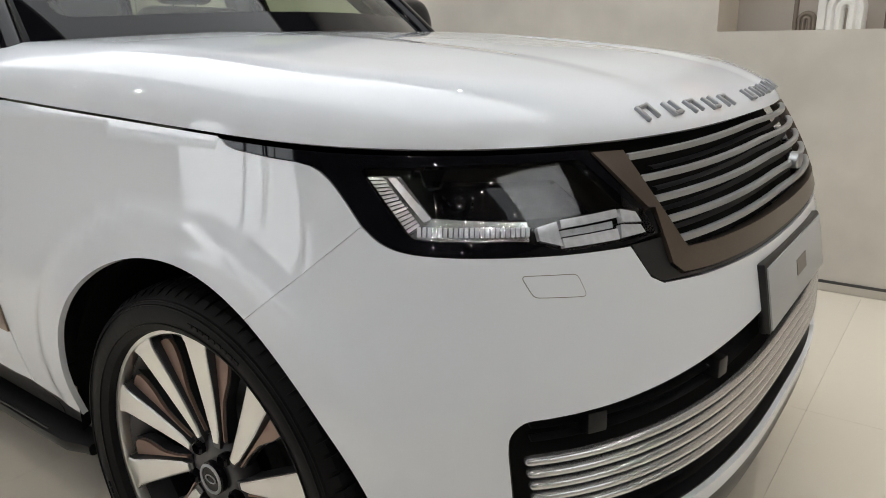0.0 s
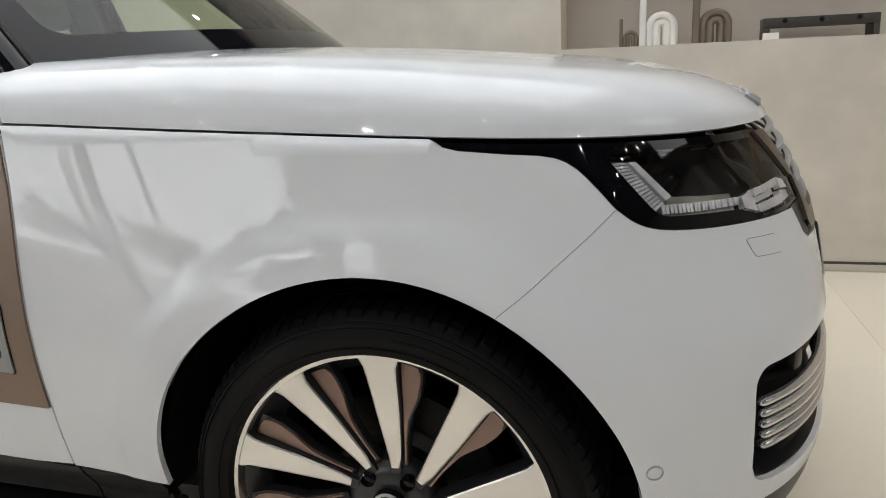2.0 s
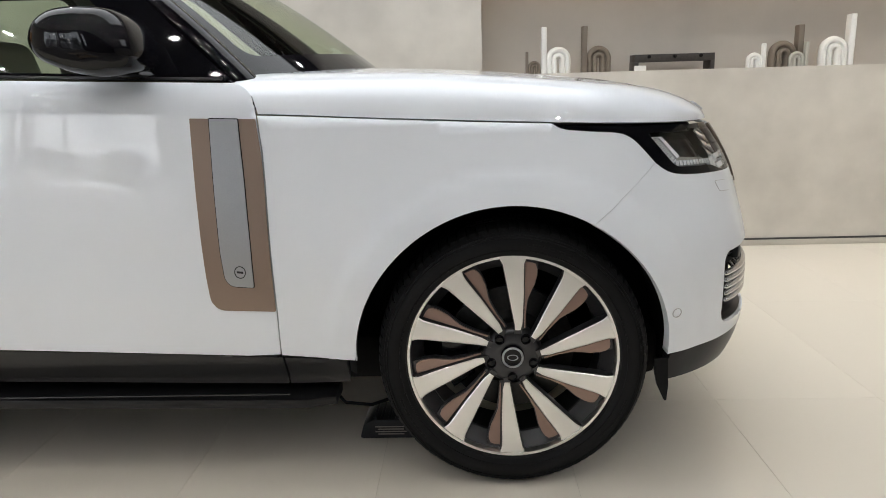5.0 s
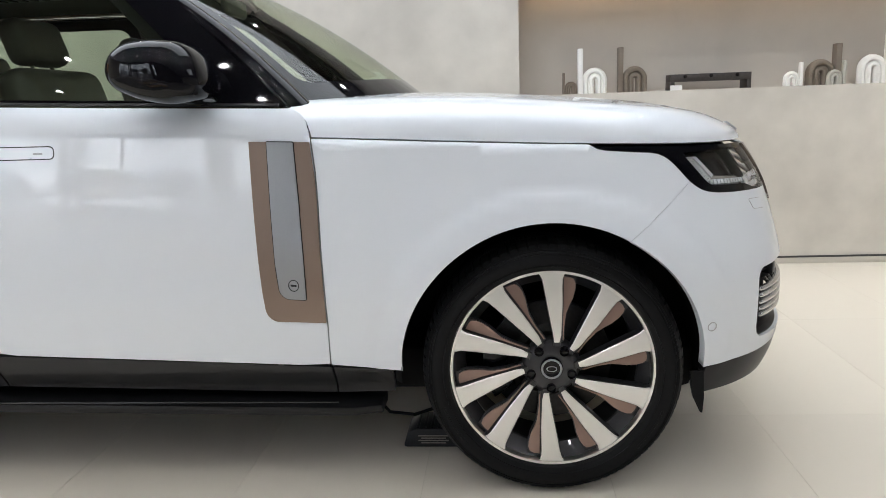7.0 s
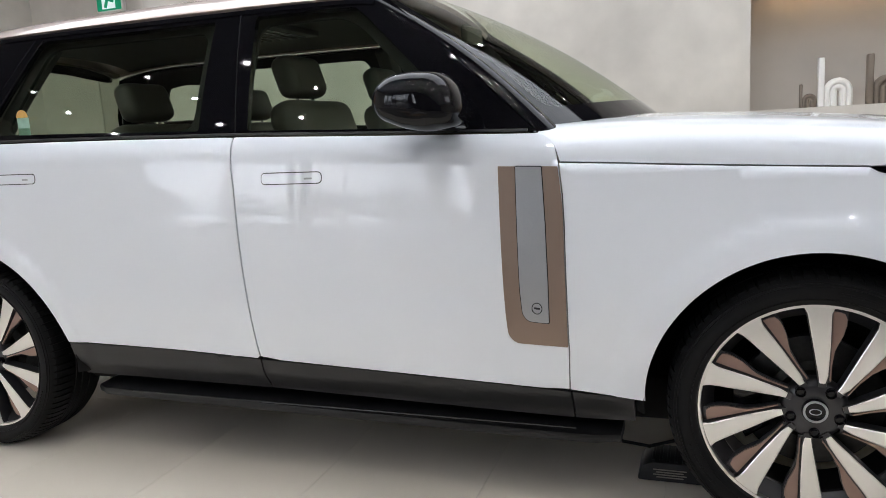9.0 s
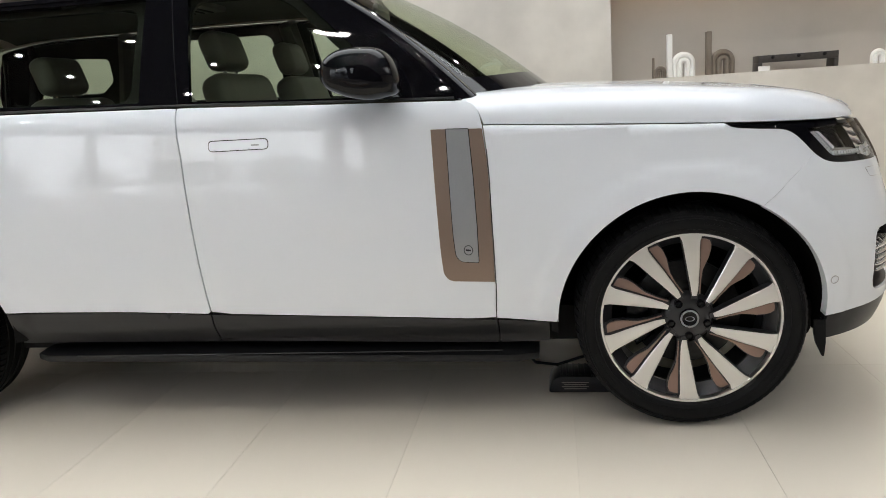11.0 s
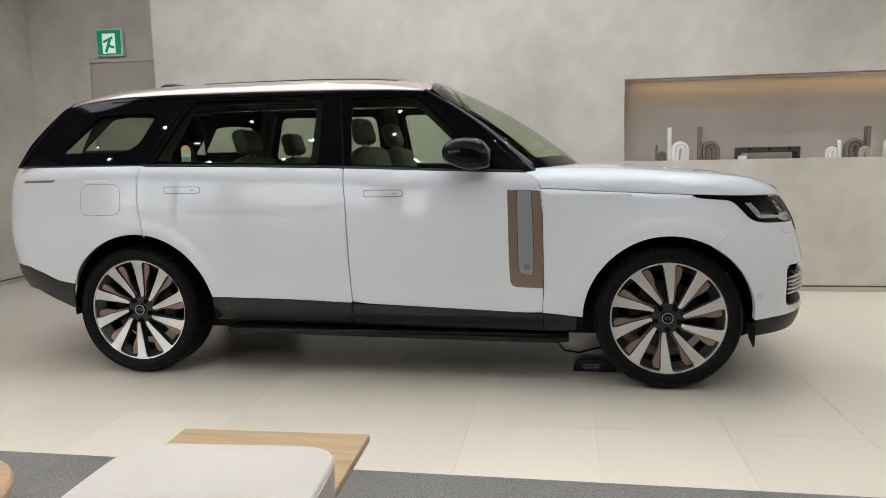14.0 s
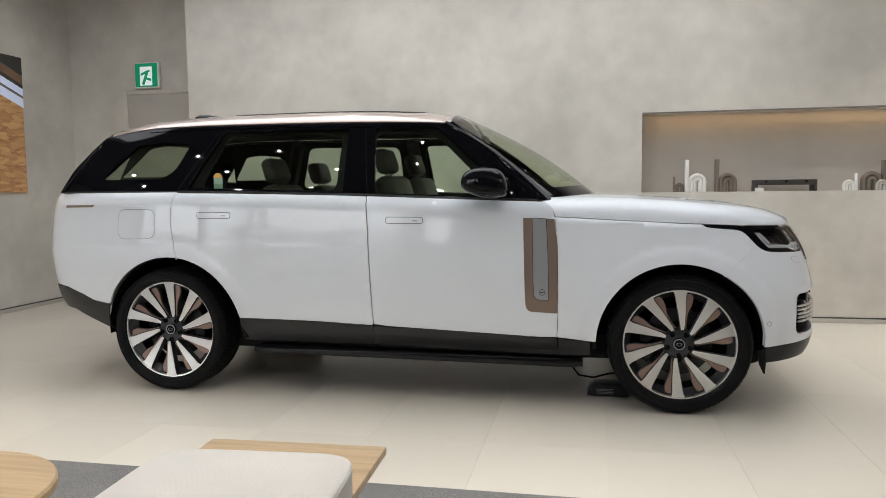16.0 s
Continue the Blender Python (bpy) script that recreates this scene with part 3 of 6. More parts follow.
# luminous stretched ceiling over the car: a thin frame round a glowing membrane
for PX0, PX1, PY0, PY1 in PANELS:
    pan = thing("ceiling_light_panel", "wide luminous stretched ceiling panel in a thin white frame", "ceiling light", "luminous ceilings", at=((PX0 + PX1) / 2, (PY0 + PY1) / 2, CEIL))
    part("diffuser", block((PX1 - PX0 - 0.06, PY1 - PY0 - 0.06, 0.012), (0, 0, -0.008), 0.0), PANEL_GLOW, pan, "evenly lit white membrane")
    for fx, fy, sx, sy in ((0, (PY1 - PY0) / 2 - 0.015, PX1 - PX0, 0.03), (0, (PY0 - PY1) / 2 + 0.015, PX1 - PX0, 0.03), ((PX1 - PX0) / 2 - 0.015, 0, 0.03, PY1 - PY0 - 0.06), ((PX0 - PX1) / 2 + 0.015, 0, 0.03, PY1 - PY0 - 0.06)):
        part("frame", block((sx, sy, 0.03), (fx, fy, -0.014), 0.002), CERAMIC, pan, "thin white frame")

# ceiling downlights, the added fill rows by the north wall among them
proto = thing("downlight", "small round recessed ceiling downlight, two rows of them added as fill", "ceiling light", "ceiling downlights", at=(DOWNLIGHTS_AND_FILL[0][0], DOWNLIGHTS_AND_FILL[0][1], CEIL))
part("ring", lathe([(0.052, 0.0), (0.052, -0.006), (0.040, -0.008), (0.037, 0.0)], 24, "z"), CERAMIC, proto, "white ring")
part("lens", lathe([(0.028, 0.0), (0.027, -0.003), (0.018, -0.004)], 24, "z"), GLOW, proto, "lit lens")
for lx, ly, _ in DOWNLIGHTS_AND_FILL[1:]:
    copy_thing(proto, pose(lx, ly, CEIL))

# glazed front of the showroom, behind the camera
bm = bmesh.new()
for lo, hi in (((XL, YS - 0.2, 0), (-3.92, YS, 0.06)), ((XL, YS - 0.2, 3.40), (-3.92, YS, CEIL)), ((XL, YS - 0.2, 0.06), (-6.68, YS, 3.40)),
               ((-3.92, YS - 0.2, 0), (-3.46, YS, CEIL)), ((-3.46, YS - 0.2, 0), (-3.0, YS, 1.75)), ((-3.46, YS - 0.2, 3.05), (-3.0, YS, CEIL)), ((-3.0, YS - 0.2, 0), (XR, YS, CEIL))):
    block([b_ - a for a, b_ in zip(lo, hi)], [(a + b_) / 2 for a, b_ in zip(lo, hi)], 0, bm=bm)
tagged(part("wall_south", bm, DIMMED_WALL, None, "", False), "south wall coloured dark for its dimness, with a tall showroom window and a narrow one", "wall", "", "structure")
win = tagged(part("window_1", block((2.76, 0.06, 0.06), (-5.30, YS - 0.1, 0.09), 0.004), TRIM), "tall showroom window in dark frames", "window", "", "structure")
part("window_frame", block((2.76, 0.06, 0.06), (-5.30, YS - 0.1, 3.37), 0.004), TRIM, win)
for wx in (-6.66, -5.93, -3.95):
    part("mullion", block((0.06, 0.08, 3.22), (wx, YS - 0.1, 1.73), 0.004), TRIM, win)
for wx, ww in ((-6.295, 0.67), (-4.94, 1.92)):
    part("glass_pane", block((ww, 0.012, 3.22), (wx, YS - 0.1, 1.73)), CLEAR, win).visible_shadow = False
win3 = tagged(part("window_3", block((0.46, 0.06, 0.05), (-3.23, YS - 0.1, 2.34), 0.004), TRIM), "narrow window of two stacked panes", "window", "", "structure")
for wz, wh in ((2.035, 0.56), (2.71, 0.68)):
    part("glass_pane", block((0.46, 0.012, wh), (-3.23, YS - 0.1, wz)), CLEAR, win3).visible_shadow = False
win2 = tagged(part("window_2", block((0.06, 3.66, 0.06), (XL - 0.1, -7.95, 0.09), 0.004), TRIM), "tall side window in a dark frame", "window", "", "structure")
part("window_frame", block((0.06, 3.66, 0.06), (XL - 0.1, -7.95, 3.37), 0.004), TRIM, win2)
for wy in (-6.14, -7.95, -9.72):
    part("mullion", block((0.10, 0.12, 3.22), (XL - 0.1, wy, 1.73), 0.004), TRIM, win2)
for wy in (-7.04, -8.83):
    ob = part("glass_pane", block((0.012, 1.66, 3.22), (XL - 0.1, wy, 1.73)), CLEAR, win2)
    ob.visible_shadow = False
# what lies outside: paving, a pale facade and street trees
slab("ground", (-60, -90, -0.30), (60, 3.4, -0.14), paint("paving_outside", (0.30, 0.29, 0.28), 0.8, var=(0.5, 0.1), grain=(6, 0.08)), "grey paved forecourt outside the windows", "ground")
# overcast sky and distance far beyond the windows
haze = bpy.data.materials.new("overcast_distance")
haze.use_nodes = True
hb = haze.node_tree.nodes["Principled BSDF"]
hb.inputs["Base Color"].default_value = (0.6, 0.65, 0.7, 1)
hb.inputs["Emission Color"].default_value, hb.inputs["Emission Strength"].default_value = (0.93, 0.97, 1.0, 1), 1.6
slab("backdrop", (-80, -62, 0), (80, -61.5, 45), haze, "pale overcast sky far beyond the windows", "sky")
leaf = paint("tree_leaves", (0.035, 0.055, 0.025), 0.6, var=(3, 0.2))
bark = paint("tree_bark", (0.12, 0.09, 0.07), 0.8, var=(8, 0.2))


def street_tree(x, y, h, seed):
    rnd = random.Random(seed)
    t = thing("tree", "young street tree with thin crown outside", "tree", "street trees", at=(x, y, -0.14))
    bm = tube([(0, 0, 0), (0.03, 0, h * 0.4), (0.0, 0.03, h * 0.75), (0.05, 0, h)], [0.07, 0.055, 0.035, 0.012], 7)
    tips = []
    for i in range(11):
        z0 = h * rnd.uniform(0.38, 0.85)
        a, ln = rnd.uniform(0, 6.28), rnd.uniform(0.5, 1.1) * (1.25 - z0 / h)
        e = (math.cos(a) * ln, math.sin(a) * ln, z0 + rnd.uniform(0.3, 0.7))
        tube([(0.02, 0, z0), (e[0] * 0.5, e[1] * 0.5, z0 + 0.15), e], [0.022, 0.014, 0.005], 5, bm)
        tips.append(e)
    part("trunk", bm, bark, t)
    bm = bmesh.new()
    for i in range(3200):
        e = rnd.choice(tips)
        f = rnd.uniform(0.35, 1.15)
        c = Vector((e[0] * f, e[1] * f, e[2] - 0.3 * (1 - f))) + Vector([rnd.gauss(0, 0.2) for _ in range(3)])
        d = Vector([rnd.uniform(-1, 1) for _ in range(3)]).normalized() * 0.075
        w = d.orthogonal().normalized() * 0.036
        bm.faces.new([bm.verts.new(c - d), bm.verts.new(c + w), bm.verts.new(c + d), bm.verts.new(c - w)])
    part("crown", bm, leaf, t)


for i, (tx, ty, th) in enumerate(((-6.1, -17.5, 2.6), (-7.3, -16.4, 3.0), (-8.4, -18.6, 2.4), (-9.6, -16.8, 2.8), (-11.0, -17.6, 3.1), (-12.4, -16.0, 2.5), (-14.0, -14.6, 2.8), (-15.5, -12.8, 2.5))):
    street_tree(tx, ty, th, i)

# carpet, low oak platform with a cushion, round oak table
slab("carpet", (XL + 0.8, -7.6, -0.004), (5.2, -2.22, 0.008), CARPET, "dark grey flecked carpet of the lounge area", "carpet", "structure", 0.003)
bench = thing("low_bench", "low pale oak bench with a loose cushion", "bench", at=(-1.62, -3.0, 0))
part("top", block((0.72, 0.98, 0.03), (0, -0.06, 0.287), 0.004), OAK, bench)
for sx, sy in ((-0.24, 0.28), (0.24, 0.28), (-0.24, -0.42), (0.24, -0.42)):
    part("leg", block((0.05, 0.05, 0.265), (sx, sy, 0.14), 0.004), OAK, bench)
bench.rotation_euler[2] = radians(2.0)


def cushion_shape(w, d, h, crown, n=26, p=7):
    """A plump square cushion: rounded in plan, crowned on top."""
    bm = bmesh.new()
    rings = []
    for k in range(13):
        v = -math.pi / 2 + math.pi * k / 12
        c, s_ = max(0.0, math.cos(v))**0.35, math.copysign(abs(math.sin(v))**0.6, math.sin(v))
        rings.append((c, s_))
    grid = []
    m_ = 4 * n
    for c, s_ in rings:
        ring = []
        for i in range(m_):
            a = 2 * math.pi * i / m_
            r = (abs(math.cos(a))**p + abs(math.sin(a))**p)**(-1 / p)
            ring.append(bm.verts.new((w / 2 * r * math.cos(a) * (0.93 + 0.07 * c), d / 2 * r * math.sin(a) * (0.93 + 0.07 * c), h / 2 * s_)))
        grid.append(ring)
    for a_, b_ in zip(grid, grid[1:]):
        for i in range(m_):
            bm.faces.new((a_[i], a_[(i + 1) % m_], b_[(i + 1) % m_], b_[i]))
    last, z = grid[-1], h / 2
    for f in (0.85, 0.6, 0.3):
        ring = [bm.verts.new((v.co.x * f, v.co.y * f, z + crown * (1 - f * f))) for v in grid[-1]]
        for i in range(m_):
            bm.faces.new((last[i], last[(i + 1) % m_], ring[(i + 1) % m_], ring[i]))
        last = ring
    bm.faces.new(last), bm.faces.new(list(reversed(grid[0])))
    return bm


def ribbed(name):
    m = FABRIC.copy()
    m.name = name
    n, l = m.node_tree.nodes, m.node_tree.links
    w = n.new("ShaderNodeTexWave")
    w.inputs["Scale"].default_value, w.inputs["Distortion"].default_value = 42, 0.3
    co = n.new("ShaderNodeTexCoord")
    l.new(co.outputs["Object"], w.inputs["Vector"])
    bp = n.new("ShaderNodeBump")
    bp.inputs["Strength"].default_value, bp.inputs["Distance"].default_value = 0.35, 0.002
    l.new(w.outputs["Fac"], bp.inputs["Height"]), l.new(bp.outputs[0], n["Principled BSDF"].inputs["Normal"])
    return m


RIBBED = ribbed("ribbed_fabric")
cush = thing("cushion", "thick off-white ribbed fabric seat cushion on the bench", "cushion", at=(-1.555, -3.42, 0.365))
part("cover", cushion_shape(0.69, 0.86, 0.125, 0.012), RIBBED, cush)
part("piping", tube([(0.342 * math.cos(a) * (abs(math.cos(a))**7 + abs(math.sin(a))**7)**(-1 / 7), 0.427 * math.sin(a) * (abs(math.cos(a))**7 + abs(math.sin(a))**7)**(-1 / 7), 0.047) for a in np.linspace(0, 2 * math.pi, 161)], 0.0035, 6), FABRIC, cush)
cush.rotation_euler[2] = radians(4.0)
table = thing("round_table", "low round pale oak side table", "table", at=(-2.34, -3.57, 0))
part("tabletop", lathe([(0.30, 0.42), (0.335, 0.423), (0.345, 0.432), (0.345, 0.452), (0.338, 0.460), (0.30, 0.4605)], 64, "z"), OAK, table)
part("column", lathe([(0.12, 0.03), (0.06, 0.06), (0.045, 0.2), (0.06, 0.40), (0.10, 0.421)], 32, "z"), OAK, table)
part("foot", lathe([(0.21, 0.008), (0.21, 0.022), (0.19, 0.032), (0.05, 0.036)], 40, "z"), OAK, table)


# sculptures in the niche: a stem with nested arches
def arch_figure(x, w, h, material, label, mirror=False, y=2.37, tube_n=2):
    t = thing("arch_sculpture", label, "sculpture", "niche sculptures", at=(x, y, NZ0))
    k = 3 if tube_n == 3 else 2
    pitch = w * 0.80 / (2 * k + 0.6)
    r_tube = pitch * 0.62
    sx = -1 if mirror else 1
    cx = w * 0.56
    top = h * 0.30
    for j in range(k):
        rad = pitch * (j + 0.75)
        pts = [(sx * (cx - rad), 0, 0.0), (sx * (cx - rad), 0, top * 0.5)]
        pts += [(sx * (cx - rad * math.cos(a)), 0, top + rad * math.sin(a)) for a in np.linspace(0, math.pi, 15)]
        pts += [(sx * (cx + rad), 0, top * 0.5), (sx * (cx + rad), 0, 0.0)]
        bm2 = bmesh.new()
        rings = []
        for i, p in enumerate(pts):
            q0, q1 = Vector(pts[max(i - 1, 0)]), Vector(pts[min(i + 1, len(pts) - 1)])
            d = (q1 - q0).normalized()
            o = Vector((d.z, 0, -d.x))
            rings.append([bm2.verts.new(Vector(p) + o * (r_tube * math.cos(b_)) + Vector((0, 1.5 * r_tube * math.sin(b_), 0))) for b_ in np.linspace(0, 2 * math.pi, 11)[:-1]])
        for a_, b_ in zip(rings, rings[1:]):
            for i in range(10):
                bm2.faces.new((a_[i], a_[(i + 1) % 10], b_[(i + 1) % 10], b_[i]))
        bm2.faces.new(rings[0]), bm2.faces.new(rings[-1])
        part("arch", bm2, material, t)
    part("stem", block((w * 0.17, r_tube * 3.0, h), (sx * w * 0.085, 0, h / 2), 0.006, 3), material, t)


arch_figure(0.315, 0.110, 0.155, CLAY, "small brown clay sculpture of nested arches")
arch_figure(0.425, 0.215, 0.318, CERAMIC, "tall white ceramic sculpture of nested arches")
arch_figure(0.710, 0.215, 0.318, CLAY, "tall brown clay sculpture of nested arches")
arch_figure(2.000, 0.135, 0.165, CERAMIC, "small white ceramic sculpture of nested arches", True)
arch_figure(2.262, 0.235, 0.285, CLAY, "brown clay sculpture of nested arches", True, 2.40)
arch_figure(2.262, 0.130, 0.165, GREYCLAY, "small grey clay sculpture of nested arches", True, 2.30)
arch_figure(2.600, 0.235, 0.345, CERAMIC, "tall white ceramic sculpture of nested arches", True)
box = thing("open_frame_box", "long low black wooden frame standing in the niche", "wooden frame", at=(1.355, 2.40, NZ0))
part("rail", block((0.56, 0.16, 0.052), (0, 0, 0.086), 0.004), BLACKWOOD, box)
part("side", block((0.03, 0.16, 0.06), (-0.265, 0, 0.030), 0.003), BLACKWOOD, box)
part("side", block((0.03, 0.16, 0.06), (0.265, 0, 0.030), 0.003), BLACKWOOD, box)
for bx in (-0.18, 0.0, 0.18):
    part("knob", lathe([(0.012, 0), (0.012, -0.012), (0.006, -0.016)], 14, "y", (bx, -0.08, 0.095)), VOID, box)
card = thing("name_card", "small blank white card standing on the niche ledge", "card", at=(1.10, 2.255, NZ0))
part("face", prism([(-0.04, 0), (0.04, 0), (0.04, 0.035), (-0.04, 0.035)], 0.006), CERAMIC, card)


# ---- the car ----
car = thing("car", "white luxury SUV with a champagne roof, black pillars and bronze trim", "car")


def s_at(x, z, sign=1):
    """The way round at which the skin at height z reaches x (front half)."""
    if x <= X_FRONT:
        return float(s_of(x)) * sign
    ss = np.linspace(0, FRONT, 700)
    return sign * float(np.interp(x, skin(ss, z)[::-1, 0], ss[::-1]))


def s_back(x, z):
    """The same for the tail."""
    if x >= X_REAR:
        return float(s_of(x))
    ss = np.linspace(s_of(X_REAR), s_of(X_REAR) + FRONT, 700)
    return float(np.interp(-x, -skin(ss, z)[:, 0], ss))


def arch_line(cx, cz, r, a0, a1, n=40, back=False):
    """Wheel arch from angle a0 to a1 (degrees from the front), as (s, z)."""
    out = []
    for a in np.radians(np.linspace(a0, a1, n)):
        x, z = cx + r * math.cos(a), cz + r * math.sin(a)
        out.append((s_back(x, z) if back else s_at(x, z), z))
    return out


def line_xz(pts):
    return [(s_back(x, z) if x < X_REAR else s_at(x, z), z) for x, z in pts]


def crease_line(x0, x1, n=24, dz=0.0):
    return line_xz([(x, float(crease(x)) + dz) for x in np.linspace(x0, x1, n)])


def crease_points(x0, x1, sign):
    """Extra points just above and below the crease, so that it stays crisp."""
    xs = np.arange(x0, x1, 0.028)
    return np.concatenate([np.array([(sign * (s_back(x, 1.2) if x < X_REAR else float(s_of(x))), float(crease(x)) + dz) for x in xs]) for dz in (-0.008, -0.0012, 0.0012, 0.008)])


def flip(loop):
    return [(-a, b_) for a, b_ in loop]


F_SEAM = [(-0.700, 1.131), (-0.690, 1.04), (-0.685, 0.955), (-0.681, 0.72), (-0.681, 0.56), (-0.688, 0.425)]
B_SEAM = [(-1.840, 1.262), (-1.822, 1.083), (-1.810, 0.808), (-1.802, 0.477)]
R_SEAM = [(-3.112, 1.296), (-3.128, 1.255), (-3.135, 1.211), (-3.133, 1.084), (-3.107, 0.939), (-3.094, 0.868)]
ARCH_F, ARCH_R = (0.0, 0.402, 0.464), (-3.155, 0.405, 0.476)
# headlamp outline, right side, from its rear tip along the lower edge to the grille
LAMP_LOW = [(1.519, 1.0826), (1.503, 1.0728), (1.478, 1.067), (1.400, 1.060), (1.325, 1.055), (1.290, 1.040), (1.260, 1.012), (1.222, 0.968)]
LAMP_BOT = [(1.190, 0.943), (1.150, 0.931), (1.085, 0.926), (1.0, 0.923), (0.91, 0.920), (0.81, 0.918), (0.785, 0.920)]


def eased(pts):
    """Corners of an open line cut off once, its ends kept."""
    out = [pts[0]]
    for (ax, az), (bx, bz) in zip(pts, pts[1:]):
        out += [(0.75 * ax + 0.25 * bx, 0.75 * az + 0.25 * bz), (0.25 * ax + 0.75 * bx, 0.25 * az + 0.75 * bz)]
    return out + [pts[-1]]


LAMP_LOW = LAMP_LOW[:3] + eased(LAMP_LOW[3:])
LAMP_BOT = eased(eased([(1.222, 0.968)] + LAMP_BOT[:4]))[1:] + LAMP_BOT[4:]
CREASE_LOW = (s_at(0.225, 0.808), 0.808)

GAP = 0.0016
for sign in (1, -1):
    side = (lambda l_: l_) if sign > 0 else flip
    # front wing
    a_front = math.degrees(math.atan2(0.808 - 0.402, 0.225))
    loop = line_xz(F_SEAM) + [(s_of(-0.480), 0.405), (s_of(-0.462), 0.403)] + arch_line(*ARCH_F, 179, a_front, 44) + [CREASE_LOW] + LAMP_LOW[::-1] + crease_line(0.112, -0.66)
    wing = patch("front_wing", [side(loop)], skin, WHITE, car, 0.028, gap=0.0006)
    # front door, skin below the belt
    loop = line_xz([(-0.764, float(belt(-0.77))), (-0.730, 1.205), (-0.7115, 1.18)] + F_SEAM) + line_xz([(x, np.interp(x, [-1.80, -1.24, -0.69], [0.468, 0.443, 0.418])) for x in np.linspace(-0.70, -1.802, 14)])[1:-1] + line_xz(B_SEAM[::-1]) + line_xz([(x, float(belt(x)) - 0.001) for x in np.linspace(-1.83, -0.78, 22)])
    fdoor = patch("front_door", [side(loop)], skin, WHITE, car, 0.028, gap=0.003, extra=crease_points(-1.815, -0.71, sign))
    # rear door
    low = line_xz([(x, np.interp(x, [-2.69, -2.17, -1.80], [0.494, 0.484, 0.467])) for x in np.linspace(-1.815, -2.66, 12)])
    a0 = math.degrees(math.asin((0.494 - ARCH_R[1]) / ARCH_R[2]))
    a1 = math.degrees(math.atan2(0.868 - ARCH_R[1], -3.094 + 3.155))
    loop = line_xz(B_SEAM) + low + arch_line(*ARCH_R, a0, a1, 30, True) + line_xz(R_SEAM[::-1]) + line_xz([(x, float(belt(x)) - 0.001) for x in np.linspace(-3.08, -1.87, 24)])
    rdoor = patch("rear_door", [side(loop)], skin, WHITE, car, 0.028, gap=0.003, extra=crease_points(-3.12, -1.845, sign))
    # rear quarter, round to the tailgate
    TAIL = float(s_of(X_REAR)) + FRONT - 0.55
    a2 = 180 - math.degrees(math.asin((0.570 - ARCH_R[1]) / ARCH_R[2]))
    loop = line_xz(R_SEAM) + arch_line(*ARCH_R, a1, a2, 30, True) + [(s_back(-3.72, 0.59), 0.590), (s_back(-3.82, 0.63), 0.632), (s_back(-3.95, 0.672), 0.672), (TAIL - 0.3, 0.68), (TAIL, 0.68), (TAIL, 1.28)]
    loop += [(sv, 1.299) for sv in np.linspace(TAIL - 0.02, s_of(-3.12), 40)]
    quarter = patch("rear_quarter", [side(loop)], skin, WHITE, car, 0.03, gap=GAP, extra=crease_points(-3.9, -3.15, sign))
    # rear bumper, dark
    a3 = 180 - math.degrees(math.asin(max(-1, (0.395 - ARCH_R[1]) / ARCH_R[2])))
    END = float(s_of(X_REAR)) + FRONT - 0.003
    loop = [(s_back(-3.605, 0.393), 0.393)] + arch_line(*ARCH_R, a3, a2, 10, True)[1:] + [(s_back(-3.72, 0.586), 0.586), (s_back(-3.82, 0.628), 0.628), (s_back(-3.95, 0.668), 0.668), (END, 0.676), (END, 0.53), (TAIL, 0.53), (s_back(-3.92, 0.52), 0.52)]
    part_b = patch("rear_bumper", [side(loop)], lambda s, z: skin(s, z) * np.array([1.0, 1.004, 1.0]), SATIN_BLACK, car, 0.04, gap=0.001)
    # sill cladding in three pieces
    for nm, x0, x1 in (("sill_panel", -0.497, -0.684), ("sill_panel", -0.688, -1.806), ("sill_panel", -1.810, -2.690)):
        xs = np.linspace(x0, x1, 10)
        top = [(x, float(np.interp(x, [-2.69, -2.17, -1.80, -1.24, -0.69, -0.486], [0.490, 0.481, 0.463, 0.440, 0.415, 0.402]))) for x in xs]
        bot = [(x, float(np.interp(x, [-2.70, -1.815, -0.707, -0.495], [0.342, 0.336, 0.308, 0.312]))) for x in xs[::-1]]
        patch(nm, [side(line_xz(top + bot))], lambda s, z: skin(s, z) * np.array([1, 1, 1.0]) + np.stack([0 * s, np.sign(s) * (0.006 + 0.030 * smooth(0.42, 0.33, z)), 0 * s], -1), SATIN_BLACK, car, 0.03, 0.02, 0.0012)
    # side step
    ys = -sign
    bm = bmesh.new()
    prof = rounded([(-0.05, -0.024), (0.10, -0.024), (0.105, 0.010), (0.02, 0.016), (-0.05, 0.016)], 0.012, 3)
    rings = []
    for x in np.concatenate([np.linspace(-2.62, -2.56, 4), np.linspace(-2.45, -0.72, 12), np.linspace(-0.62, -0.54, 4)]):
        zc = float(np.interp(x, [-2.6, -0.56], [0.292, 0.266]))
        k = 0.75 + 0.25 * float(smooth(-2.62, -2.56, x) * smooth(-0.54, -0.64, x))
        rings.append([bm.verts.new((x, ys * (0.845 + u * k), zc + v * (0.5 + 0.5 * k))) for u, v in prof])
    for a_, b_ in zip(rings, rings[1:]):
        for i in range(len(prof)):
            bm.faces.new((a_[i], a_[(i + 1) % len(prof)], b_[(i + 1) % len(prof)], b_[i]))
    bm.faces.new(rings[0]), bm.faces.new(rings[-1])
    step_ob = part("side_step", bm, STEP_BLACK, car, "black running board")
    part("tread_strip", block((1.75, 0.006, 0.004), (-1.55, ys * 0.951, 0.297), 0.001), GUNMETAL, step_ob, "thin dark metal strip")
